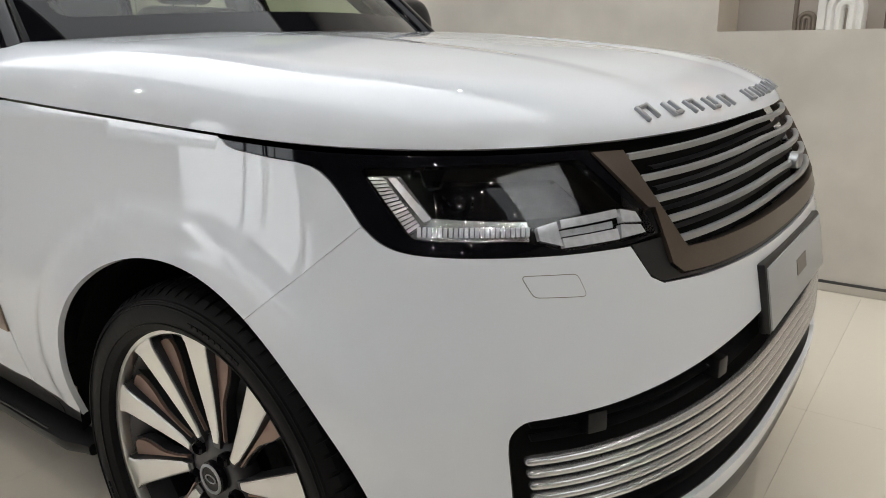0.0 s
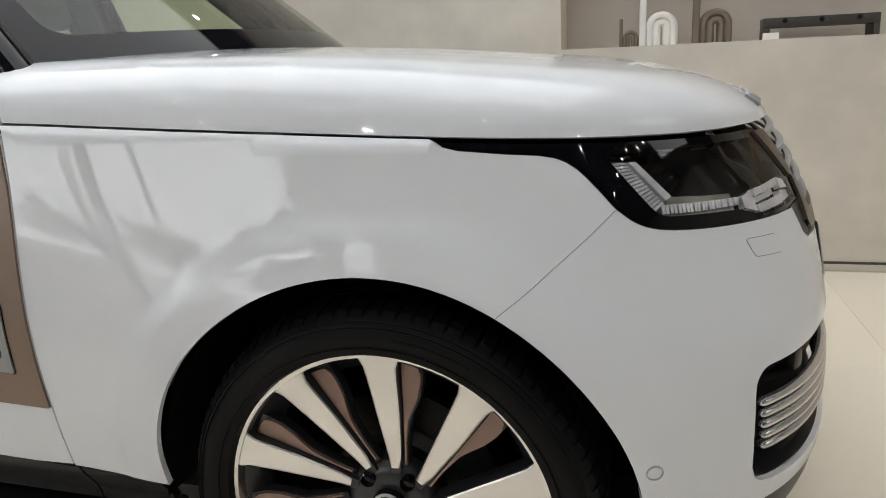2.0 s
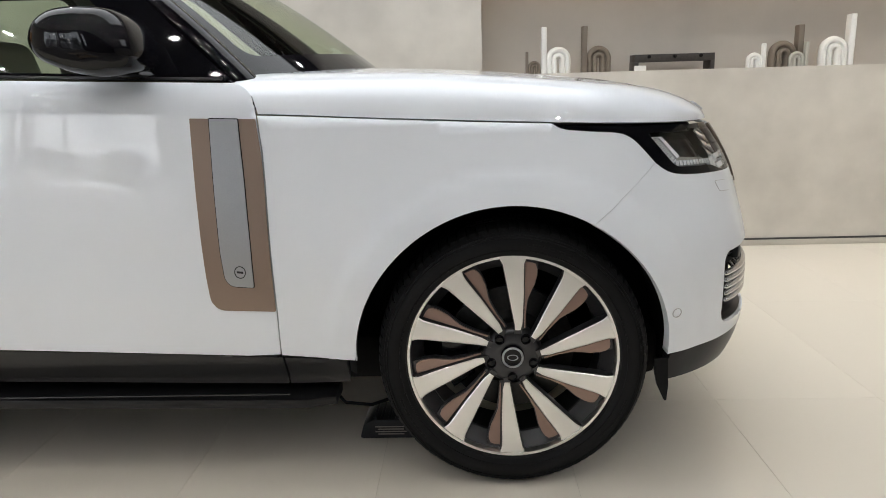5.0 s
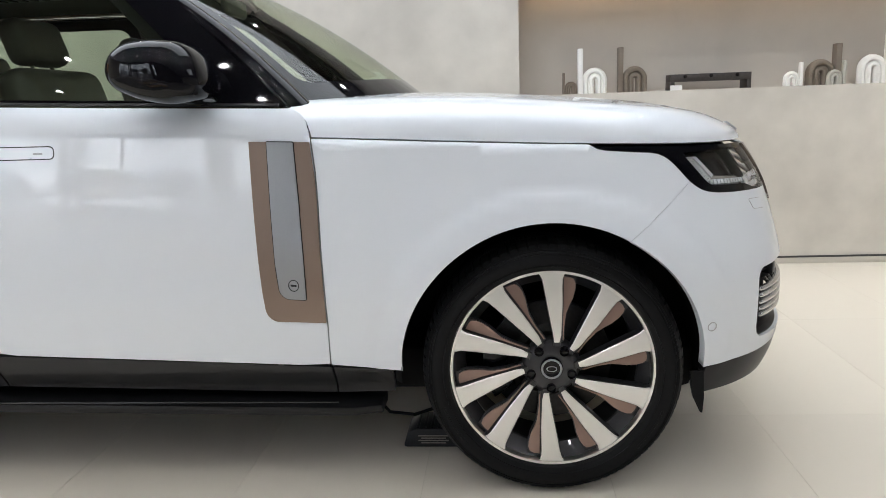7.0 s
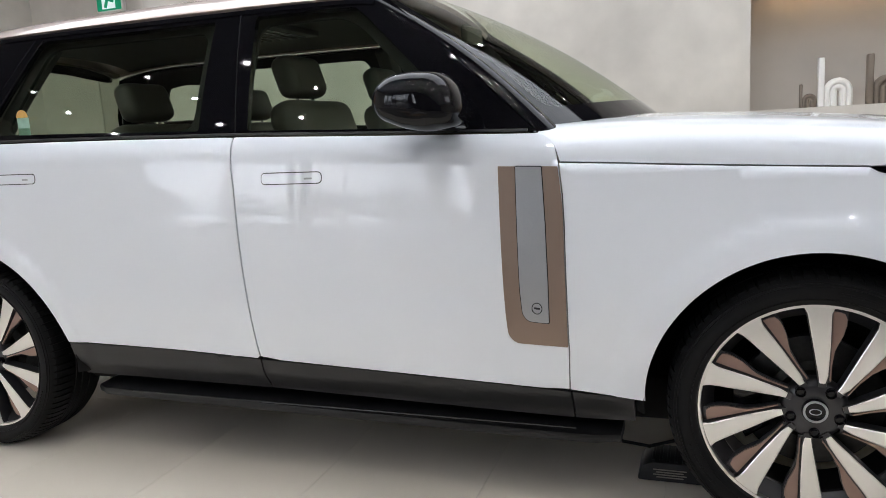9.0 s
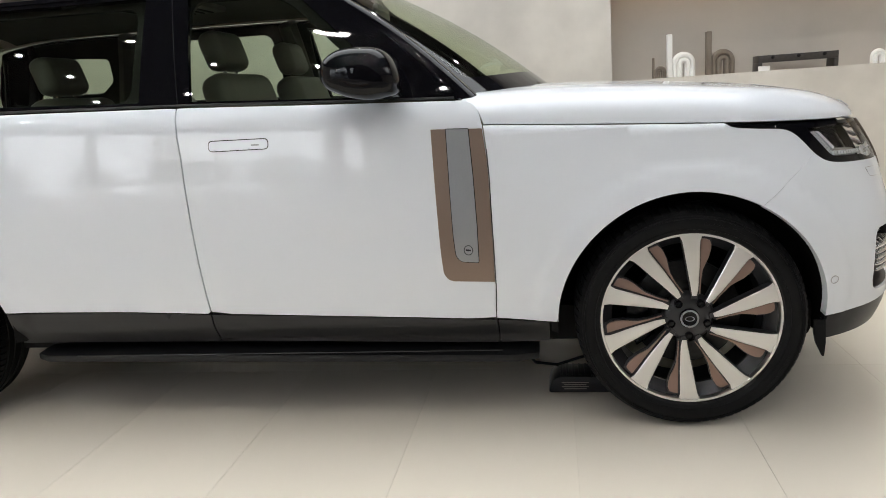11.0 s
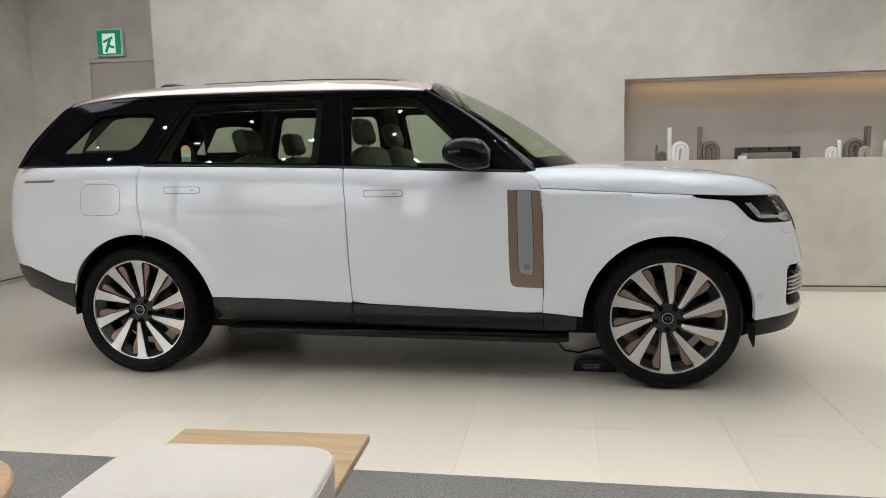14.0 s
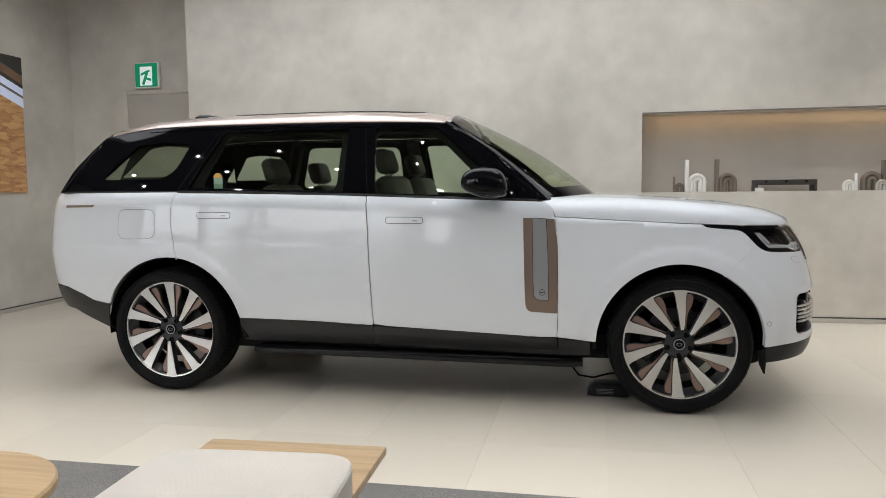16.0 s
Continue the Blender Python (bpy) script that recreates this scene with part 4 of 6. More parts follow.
    # mud flap ahead of the sill and behind the bumper
    part("arch_flap", prism([(0.430, 0.375), (0.470, 0.375), (0.474, 0.29), (0.470, 0.238), (0.463, 0.240), (0.440, 0.29), (0.432, 0.33)], 0.012, (0, ys * 0.90 - 0.006, 0)), RUBBER, car, "black rubber arch flap")
    # door furniture
    for dob, hx, hz in ((fdoor, -1.594, 1.116), (rdoor, -2.836, 1.150)):
        hl = [(s_of(hx - 0.113), hz - 0.017), (s_of(hx + 0.113), hz - 0.018), (s_of(hx + 0.113), hz + 0.016), (s_of(hx - 0.113), hz + 0.018)]
        hl = [(float(a), b_) for a, b_ in hl]
        shape = rounded(hl, 0.014, 5)
        patch("handle_recess", [side(inset(dense(shape, 0.01), -0.0032).tolist())], lambda s, z: skin(s, z) + np.stack([0 * s, -np.sign(s) * 0.0006, 0 * s], -1), SATIN_BLACK, dob, 0.012, 0.003, label="dark rim round the flush handle")
        patch("door_handle", [side(shape)], lambda s, z: skin(s, z) + np.stack([0 * s, -np.sign(s) * 0.0022, 0 * s], -1), WHITE, dob, 0.012, 0.004, label="flush white door handle")
        tick = rounded([(float(s_of(hx + u)), hz - 0.003 + v) for u, v in ((0.050, -0.003), (0.080, -0.003), (0.080, 0.003), (0.050, 0.003))], 0.002, 3)
        patch("handle_mark", [side(tick)], lambda s, z: skin(s, z) + np.stack([0 * s, -np.sign(s) * 0.0026, 0 * s], -1), SILVER, dob, 0.012, 0.001, label="small pressed mark")
    # bronze blade with silver inlay at the front door's leading edge
    blade = [(-0.883, 1.128), (-0.704, 1.121), (-0.692, 1.02), (-0.688, 0.955), (-0.684, 0.72), (-0.6845, 0.573), (-0.846, 0.580), (-0.868, 0.605), (-0.872, 0.68)]
    blade = [(float(s_of(x)), z) for x, z in rounded(blade, [0.003, 0.003, 0.0, 0, 0, 0.004, 0.03, 0.02, 0.0], 5)]
    inlay = [(-0.829, 1.1255), (-0.752, 1.122), (-0.742, 0.95), (-0.737, 0.78), (-0.738, 0.650), (-0.800, 0.655), (-0.817, 0.675), (-0.822, 0.75)]
    inlay = [(float(s_of(x)), z) for x, z in rounded(inlay, [0.002, 0.002, 0, 0, 0.006, 0.012, 0.012, 0.0], 4)]
    bl = patch("side_blade", [side(blade)], lambda s, z: skin(s, z) + np.stack([0 * s, -np.sign(s) * 0.005, 0 * s], -1), BRONZE, fdoor, 0.03, 0.009, label="satin bronze blade trim")
    patch("inlay_groove", [side(inset(dense(inlay, 0.02), -0.0025).tolist())], lambda s, z: skin(s, z) + np.stack([0 * s, -np.sign(s) * 0.0056, 0 * s], -1), VOID, bl, 0.03, 0.002)
    patch("inlay", [side(inlay)], lambda s, z: skin(s, z) + np.stack([0 * s, -np.sign(s) * 0.0085, 0 * s], -1), SILVER, bl, 0.03, 0.004, label="brushed silver inlay")
    mark = lambda s, z: skin(s, z) + np.stack([0 * s, -np.sign(s) * 0.0092, 0 * s], -1)
    ring_o = [(float(s_of(-0.772)) + 0.0165 * math.cos(a), 0.697 + 0.0185 * math.sin(a)) for a in np.linspace(0, 2 * math.pi, 29)[:-1]]
    ring_i = [(float(s_of(-0.772)) + 0.014 * math.cos(a), 0.697 + 0.016 * math.sin(a)) for a in np.linspace(0, 2 * math.pi, 29)[:-1]]
    patch("round_mark", [side(ring_o), side(ring_i)], mark, GUNMETAL, bl, 0.004, 0.001, label="small engraved round mark")
    bar = [(float(s_of(-0.772)) + u, 0.697 + v) for u, v in ((-0.009, -0.004), (0.009, -0.002), (0.009, 0.004), (-0.009, 0.002))]
    patch("mark_bar", [side(bar)], mark, GUNMETAL, bl, 0.004, 0.001)
    # fuel flap, bronze strip and bumper sensor
    fl = rounded([(float(s_of(x)), z) for x, z in ((-3.245, 1.004), (-3.245, 1.188), (-3.505, 1.190), (-3.510, 1.000))], 0.055, 6)
    fl = [(s_back(X_FRONT + FRONT - a, z), z) for a, z in fl]
    patch("fuel_flap_gap", [side(inset(dense(fl, 0.02), -0.0018).tolist())], lambda s, z: skin(s, z) + np.stack([0 * s, -np.sign(s) * 0.0005, 0 * s], -1), TRIM, quarter, 0.02, 0.002)
    patch("fuel_flap", [side(fl)], lambda s, z: skin(s, z) + np.stack([0 * s, -np.sign(s) * 0.0012, 0 * s], -1), WHITE, quarter, 0.025, 0.003, label="white fuel flap")
    st = [(s_back(-3.945, 1.2), 1.203), (s_back(-3.71, 1.2), 1.206), (s_back(-3.695, 1.2), 1.220), (s_back(-3.945, 1.2), 1.219)]
    patch("rear_strip", [side(st)], lambda s, z: skin(s, z) + np.stack([-0.001 + 0 * s, -np.sign(s) * 0.0025, 0 * s], -1), BRONZE, quarter, 0.02, 0.004, label="thin bronze strip")

# front bumper, one piece round the nose
half = [(0.0, 0.832), (0.35, 0.836), (0.60, 0.844), (0.715, 0.852), (0.745, 0.866), (0.785, 0.918)] + LAMP_BOT[::-1][1:] + [(1.222, 0.968), CREASE_LOW]
half += arch_line(*ARCH_F, math.degrees(math.atan2(0.406, 0.225)), -1, 30)[1:]
half += [(s_at(0.475, 0.395), 0.395), (1.05, 0.404), (0.8, 0.416), (0.4, 0.427), (0.0, 0.430)]
loop = half + flip(half[1:-1])[::-1]
MOUTH = [(0.0, 0.730), (0.25, 0.727), (0.505, 0.716), (0.82, 0.696), (0.90, 0.6925), *((0.962 + 0.035 * math.sin(a), 0.656 + 0.035 * math.cos(a)) for a in np.linspace(0, math.pi / 2, 8)), (0.997, 0.64), (0.990, 0.56), (0.982, 0.50), (0.970, 0.474), (0.952, 0.461), (0.925, 0.455), (0.8, 0.452), (0.5, 0.456), (0.0, 0.458)]
hole = MOUTH + flip(MOUTH[1:-1])[::-1]
bumper = patch("front_bumper", [loop, hole], skin, WHITE, car, 0.028, 0.03, 0.0003)


def sunk(depth):
    """The skin pushed in by depth along its own outward way."""
    def fn(s, z):
        h = 1e-3
        p = skin(s, z)
        n_ = np.cross(skin(s + h, z) - skin(s - h, z), skin(s, z + h) - skin(s, z - h))
        n_ /= np.linalg.norm(n_, axis=-1, keepdims=True)
        inward = np.sign(np.sum(n_ * (p - np.array([-0.2, 0, 0.75])), -1, keepdims=True))
        return p - n_ * inward * depth
    return fn


half = [(0.0, 0.427), (0.4, 0.424), (0.8, 0.413), (1.05, 0.401), (s_at(0.475, 0.391), 0.391), (s_at(0.462, 0.30), 0.296), (s_at(0.594, 0.31), 0.304), (0.8, 0.312), (0.4, 0.318), (0.0, 0.318)]
patch("lower_valance", [half + flip(half[1:-1])[::-1]], sunk(0.003), STEP_BLACK, car, 0.03, 0.03, label="dark lower valance")
# air intake: dark back, bright bars, sensor boxes
intake = patch("lower_intake", [inset(dense(hole, 0.03), -0.03).tolist()], sunk(0.055), VOID, car, 0.05, 0.0, label="black air intake")


patch("intake_rim", [inset(dense(hole, 0.02), -0.004).tolist(), inset(dense(hole, 0.02), 0.003).tolist()], sunk(0.011), SATIN_BLACK, intake, 0.02, 0.05, label="black rim inside the intake")


def along(z, depth, tilt=0.0):
    fn = sunk(depth)
    def at(s):
        p = fn(np.array([s]), np.array([z + tilt * abs(s)]))[0]
        q = skin(np.array([s + 1e-3, s - 1e-3]), np.array([z, z]))
        t = q[0] - q[1]
        o = np.cross(t, (0, 0, 1.0))
        o = o / np.linalg.norm(o)
        if o[0] * 1.0 + o[1] * np.sign(p[1]) < 0:
            o = -o
        return p, o, (0, 0, 1)
    return at


BAR = [(0.0105 * math.cos(a), 0.0078 * math.sin(a)) for a in np.linspace(0, 2 * math.pi, 15)[:-1]]
for i in range(5):
    z = 0.622 - 0.0225 * i
    e = 0.972 - 0.004 * i
    ribbon("intake_bar", along(z, 0.014, -0.004), np.concatenate([[-e, -e + 0.002, -e + 0.005], np.linspace(-e + 0.012, e - 0.012, 65), [e - 0.005, e - 0.002, e]]), BAR, BRIGHT, intake, "satin bright bar", 0.009)
for i, z in enumerate((0.700, 0.676, 0.652, 0.51, 0.488, 0.466)):
    e = 0.955 if i < 3 else 0.93
    ribbon("intake_rib", along(z, 0.036, -0.012 if i < 3 else 0.0), np.linspace(-e, e, 49), [(0.008, 0.0), (0.0, 0.003), (-0.01, 0.003), (-0.01, -0.003), (0.0, -0.003)], SATIN_BLACK, intake, "black rib")
for sb in (0.855, 0.53, -0.53, -0.855):
    p, o, _ = along(0.668, 0.030)(sb)
    t = Matrix.Rotation(math.atan2(o[1], o[0]), 4, "Z")
    part("sensor_box", block((0.04, 0.036, 0.036), tuple(p), 0.004, turn=t), STEP_BLACK, intake, "black sensor box")
for sb, zb in ((1.172, 0.535), (-1.172, 0.535)):
    p = skin(np.array(sb), np.array(zb))
    o = Vector(sunk(-0.01)(np.array([sb]), np.array([zb]))[0] - p)
    t = Matrix.Translation(p) @ o.to_track_quat("X", "Z").to_matrix().to_4x4()
    bm = lathe([(0.015, -0.006), (0.015, 0.0016), (0.0130, 0.002), (0.0125, -0.001)], 26, "x")
    bmesh.ops.transform(bm, matrix=t, verts=bm.verts)
    part("sensor_ring", bm, PLATE, bumper, "parking sensor ring")
    bm = lathe([(0.0115, -0.006), (0.0115, 0.0014), (0.009, 0.0022)], 26, "x")
    bmesh.ops.transform(bm, matrix=t, verts=bm.verts)
    part("parking_sensor", bm, WHITE, bumper, "round white parking sensor")
for sign in (1, -1):
    w = [(0.980, 0.896), (0.890, 0.891), (0.874, 0.858), (0.960, 0.865)]
    w = rounded(w, 0.008, 4)
    w = w if sign > 0 else flip(w)
    patch("washer_gap", [inset(dense(w, 0.01), -0.0010).tolist()], sunk(-0.0004), METALTRIM, bumper, 0.012, 0.001)
    patch("washer_cover", [w], sunk(-0.001), WHITE, bumper, 0.012, 0.002, label="white headlamp washer cover")
# grille: black trim, bronze frame, dark back, bars
half = [(0.0, 0.834), (0.35, 0.838), (0.60, 0.846), (0.712, 0.854), (0.742, 0.868), (0.780, 0.920), (0.706, 0.922), (0.690, 0.876), (0.662, 0.857), (0.575, 0.852), (0.3, 0.847), (0.0, 0.845)]
patch("grille_surround", [half + flip(half[1:-1])[::-1]], sunk(0.004), SATIN_BLACK, car, 0.02, 0.02, 0.0008, "black grille surround")
outer = [(0.845, 1.058), (0.735, 0.968), (0.718, 0.966), (0.708, 0.926), (0.691, 0.878), (0.662, 0.859), (0.575, 0.854), (0.3, 0.849), (0.0, 0.847)]
inner = [(0.0, 0.888), (0.3, 0.890), (0.55, 0.893), (0.640, 0.897), (0.655, 0.908), (0.772, 1.056)]
loop = outer + flip(outer[:-1])[::-1] + flip(inner[1:])[::-1] + inner
frame_g = patch("grille_frame", [loop], sunk(-0.003), GRILLE_BRONZE, car, 0.018, 0.03, 0.0005, "satin dark bronze grille frame")
loop = [(0.84, 1.092), (0.65, 0.88), (0.0, 0.875), (-0.65, 0.88), (-0.84, 1.092)]
grille = patch("grille", [loop], sunk(0.05), VOID, car, 0.04, 0.0, label="black radiator grille")
SLAT = [(0.008, 0.0), (0.007, 0.005), (0.002, 0.0065), (-0.006, 0.004), (-0.006, -0.004), (0.002, -0.006), (0.007, -0.005)]
for z, e in ((1.054, 0.757), (1.019, 0.733), (0.985, 0.706), (0.951, 0.680), (0.917, 0.655)):
    ribbon("grille_bar", along(z, 0.008, -0.008), np.linspace(-e, e, 57), SLAT, SILVER, grille, "bright grille bar")
for z in (1.036, 1.002, 0.968, 0.934):
    ribbon("grille_mesh_bar", along(z, 0.030, -0.008), np.linspace(-0.66, 0.66, 41), [(0.006, 0), (0, 0.003), (-0.008, 0.003), (-0.008, -0.003), (0, -0.003)], SATIN_BLACK, grille, "thin black bar")
p, o, _ = along(0.948, 0.0)(-0.25)
bm = lathe([(0.040, -0.01), (0.040, 0.008), (0.034, 0.012), (0.01, 0.013)], 30, "x")
bmesh.ops.transform(bm, matrix=Matrix.Translation(p) @ Matrix.Rotation(math.atan2(o[1], o[0]), 4, "Z") @ Matrix.Diagonal((1, 1, 0.5, 1)), verts=bm.verts)
part("oval_badge", bm, SILVER, grille, "small plain oval badge")
# plain plate holder
plate = part("plate", block((0.004, 0.528, 0.124), (0.8535, 0, 0.744), 0.001, turn=Matrix.Rotation(radians(-10), 4, "Y")), PLATE, car, "plain grey dummy plate in a black holder")
part("plate_holder", block((0.022, 0.545, 0.140), (0.841, 0, 0.744), 0.005, turn=Matrix.Rotation(radians(-10), 4, "Y")), SATIN_BLACK, plate, "black plate holder")
part("plate_bars", block((0.002, 0.09, 0.035), (0.8558, 0.02, 0.746), 0.0, turn=Matrix.Rotation(radians(-10), 4, "Y")), METALTRIM, plate)

# headlamps
for sign in (1, -1):
    side = (lambda l_: l_) if sign > 0 else flip
    top = [(sv, float(crease(skin(np.array(sv), np.array(1.07))[0])) - 0.004) for sv in np.linspace(0.85, 1.50, 26)]
    low = LAMP_LOW[:-1] + [(1.222, 0.968)] + LAMP_BOT
    loop = low + [(0.705, 0.928), (0.722, 0.964), (0.738, 0.966)] + top
    LENS = rounded([(1.232, 1.050), (1.05, 1.053), (0.870, 1.050), (0.765, 0.972), (0.742, 0.966), (0.722, 0.930), (0.905, 0.926), (0.98, 0.946), (1.148, 0.953)], [0.01, 0, 0.01, 0.004, 0.004, 0.006, 0.004, 0.005, 0.02], 4)
    lamp = patch("headlamp", [side(loop), side(LENS)], sunk(0.002), PIANO, car, 0.018, 0.02, 0.0012, "headlamp in a gloss black surround")
    patch("lamp_back", [side(inset(dense(LENS, 0.02), -0.02).tolist())], sunk(0.075), VOID, lamp, 0.03, 0.0)
    patch("lamp_cover", [side(LENS)], sunk(0.002), CLEAR, lamp, 0.02, 0.0, -0.001, "clear headlamp cover")
    # running light: a slanting leg and a long foot of clear blocks, then the indicator's crystals
    tray = [(1.226, 1.044), (1.172, 1.044), (1.116, 0.984), (0.960, 0.974), (0.957, 0.946), (1.146, 0.954)]
    patch("light_tray", [side(tray)], sunk(0.026), CHROME, lamp, 0.015, 0.01)
    def quad(name, pts, depth, mt, lab="", th=0.012):
        patch(name, [side(pts)], sunk(depth), mt, lamp, 0.012, th, 0.0004, lab)
    a0, a1, b0, b1 = np.array((1.222, 1.040)), np.array((1.150, 0.960)), np.array((1.196, 1.040)), np.array((1.132, 0.972))
    c0, c1 = np.array((1.190, 1.040)), np.array((1.176, 1.040))
    d0, d1 = np.array((1.128, 0.976)), np.array((1.116, 0.982))
    for k in range(15):
        t0, t1 = k / 15, (k + 0.84) / 15
        quad("light_block", [tuple(a0 + (a1 - a0) * t0), tuple(b0 + (b1 - b0) * t0), tuple(b0 + (b1 - b0) * t1), tuple(a0 + (a1 - a0) * t1)], 0.010 + 0.0015 * (k % 2), CRYSTAL, "clear running light block")
    quad("light_guide", [tuple(c0), tuple(c1), tuple(d1), tuple(d0)], 0.010, CRYSTAL, "clear light guide")
    for k in range(22):
        t0, t1 = 1.138 - 0.178 * k / 22, 1.138 - 0.178 * (k + 0.82) / 22
        quad("light_block", [(t0, 0.9555 - 0.004 * k / 22), (t1, 0.9555 - 0.004 * k / 22), (t1, 0.971 - 0.006 * k / 22), (t0, 0.971 - 0.006 * k / 22)], 0.010 + 0.0015 * (k % 2), CRYSTAL, "clear running light block")
    for pts, dp in (([(0.950, 0.964), (0.915, 0.970), (0.905, 0.933), (0.945, 0.944)], 0.012), ([(0.912, 0.971), (0.80, 0.976), (0.795, 0.963), (0.910, 0.958)], 0.008), ([(0.908, 0.945), (0.80, 0.948), (0.797, 0.931), (0.904, 0.930)], 0.009),
                    ([(0.906, 0.957), (0.80, 0.961), (0.80, 0.950), (0.905, 0.947)], 0.020), ([(0.793, 0.975), (0.757, 0.967), (0.745, 0.950), (0.790, 0.955)], 0.007), ([(0.790, 0.953), (0.745, 0.948), (0.734, 0.934), (0.792, 0.932)], 0.011)):
        quad("indicator_crystal", pts, dp, CRYSTAL, "clear faceted indicator crystal")
    p, o, _ = along(1.010, 0.060)(1.075 * sign)
    bm = lathe([(0.022, -0.02), (0.026, 0.008), (0.022, 0.012), (0.020, 0.002), (0.015, 0.008), (0.006, 0.011)], 24, "x")
    bmesh.ops.transform(bm, matrix=Matrix.Translation(p) @ Matrix.Rotation(math.atan2(o[1], o[0]), 4, "Z"), verts=bm.verts)
    part("projector", bm, PIANO, lamp, "dark projector lens")
    patch("lamp_shelf", [side([(1.12, 1.048), (0.88, 1.046), (0.80, 0.985), (1.11, 0.985)])], sunk(0.070), PIANO, lamp, 0.03, 0.004)

# bonnet
EDGE_S = np.linspace(-s_of(-1.1), s_of(-1.1), 900)
EDGE = skin(EDGE_S, crease(skin(EDGE_S, 1.09)[:, 0]) + 0.0004)[:, :2]


def edge_gap(x, y):
    """How far a place in plan lies from the bonnet's outer edge."""
    q = np.stack([np.ravel(x), np.ravel(y)], 1)
    a, b_ = EDGE[:-1], EDGE[1:]
    ab = b_ - a
    out = np.empty(len(q))
    for i in range(0, len(q), 2000):
        c = q[i:i + 2000, None] - a[None]
        t = np.clip(np.sum(c * ab, 2) / np.sum(ab * ab, 1), 0, 1)
        out[i:i + 2000] = np.linalg.norm(c - ab * t[..., None], axis=2).min(1)
    return out.reshape(np.shape(x))


def bonnet_z(x, y):
    mid = pchip(x, [-1.0, -0.8, -0.39, -0.1, 0.12, 0.36, 0.58, 0.72, 0.82], [1.276, 1.274, 1.266, 1.251, 1.232, 1.205, 1.160, 1.118, 1.075])
    top = mid - 0.040 * (np.abs(y) / 0.93)**2.2 - 0.006 * (1 - smooth(0.28, 0.42, np.abs(y)))
    c = crease(x) + 0.0035
    k = np.clip((edge_gap(x, y) - 0.0015) / 0.17, 0, 1)
    return c + (top - c) * (1 - (1 - k)**2.3)**(1 / 2.1)


def bonnet_fn(x, y):
    return np.stack([x, y, bonnet_z(x, y)], -1)


def bonnet_n(x, y):
    to = np.stack([np.clip(x, -0.8, 0.25) - x, -y], 1)
    to /= np.maximum(np.linalg.norm(to, axis=1, keepdims=True), 1e-6)
    g = edge_gap(x, y)
    k = np.where(g < 0.0045, 0.0045 - g, 0)[:, None]
    x2, y2 = x + (to * k)[:, 0], y + (to * k)[:, 1]
    h = 8e-4
    return np.stack([-(bonnet_z(x2 + h, y2) - bonnet_z(x2 - h, y2)) / (2 * h), -(bonnet_z(x2, y2 + h) - bonnet_z(x2, y2 - h)) / (2 * h), 0 * x + 1], 1)


ss = np.linspace(s_of(-0.6975), 0, 130)
right = skin(ss, crease(skin(ss, 1.09)[:, 0]) + 0.0004)[:, :2]
right = right[:-1].tolist()
corner = [(-0.70, right[0][1]), ]
COWL = [(-0.45, 0.0), (-0.46, -0.25), (-0.50, -0.45), (-0.57, -0.62), (-0.66, -0.745), (-0.765, -0.845), (-0.776, -0.902), (-0.764, -0.920), (-0.744, -0.936)]
rear_r = COWL + [(-0.716, -0.948)]
loop = rear_r + right + [(x, -y) for x, y in right[::-1]] + [(x, -y) for x, y in rear_r[1:][::-1]]
ring = np.array(right + [(x, -y) for x, y in right[::-1]])
extra = []
cen = np.stack([np.clip(ring[:, 0] - 0.25, -0.9, 0.15), 0 * ring[:, 1]], 1)
tang = np.gradient(ring, axis=0)
nrm = np.stack([-tang[:, 1], tang[:, 0]], 1)
nrm /= np.linalg.norm(nrm, axis=1, keepdims=True)
nrm *= np.sign(np.sum(nrm * (cen - ring), 1, keepdims=True))
for d in (0.003, 0.008, 0.015, 0.025, 0.038, 0.055, 0.075, 0.10, 0.13, 0.16):
    extra.append((ring + nrm * d)[::(1 if d < 0.03 else 2)])
bonnet = patch("bonnet", [loop], bonnet_fn, WHITE, car, 0.035, 0.012, 0.0, extra=np.concatenate(extra), nfn=bonnet_n)
# raised plain bars where the maker's letters stand
for i in range(10):
    y = (0.09 * (i - 5) - 0.0) if i < 5 else 0.09 * (i - 4)
    xf = 0.692 - 0.034 * (y / 0.45)**2
    z = float(bonnet_z(np.array([xf]), np.array([y]))[0])
    nv = Vector(bonnet_n(np.array([xf]), np.array([y]))[0]).normalized()
    xa = Vector((0, 1, 0)).cross(nv).normalized()
    ya = nv.cross(xa)
    rot = Matrix((xa, ya, nv)).transposed().to_4x4()
    bm = bmesh.new()
    block((0.036, 0.0075, 0.008), (0, -0.019, 0.0025), 0.0015, 1, bm)
    block((0.007, 0.030, 0.008), (0.0135 if i % 2 else -0.0135, 0.0, 0.0030), 0.0015, 1, bm)
    block((0.036, 0.0075, 0.008), (0, 0.017, 0.0025), 0.0015, 1, bm)
    bmesh.ops.transform(bm, matrix=Matrix.Translation((xf, y, z)) @ rot, verts=bm.verts)
    part("emblem_bar", bm, SILVER, bonnet, "raised dull metal emblem bar")

# ---- upper cabin ----
ROOF_Z = lambda x: pchip(x, [-4.0, -3.80, -3.63, -3.39, -2.98, -1.96, -1.41, -1.30], [1.62, 1.686, 1.716, 1.737, 1.742, 1.734, 1.722, 1.70])


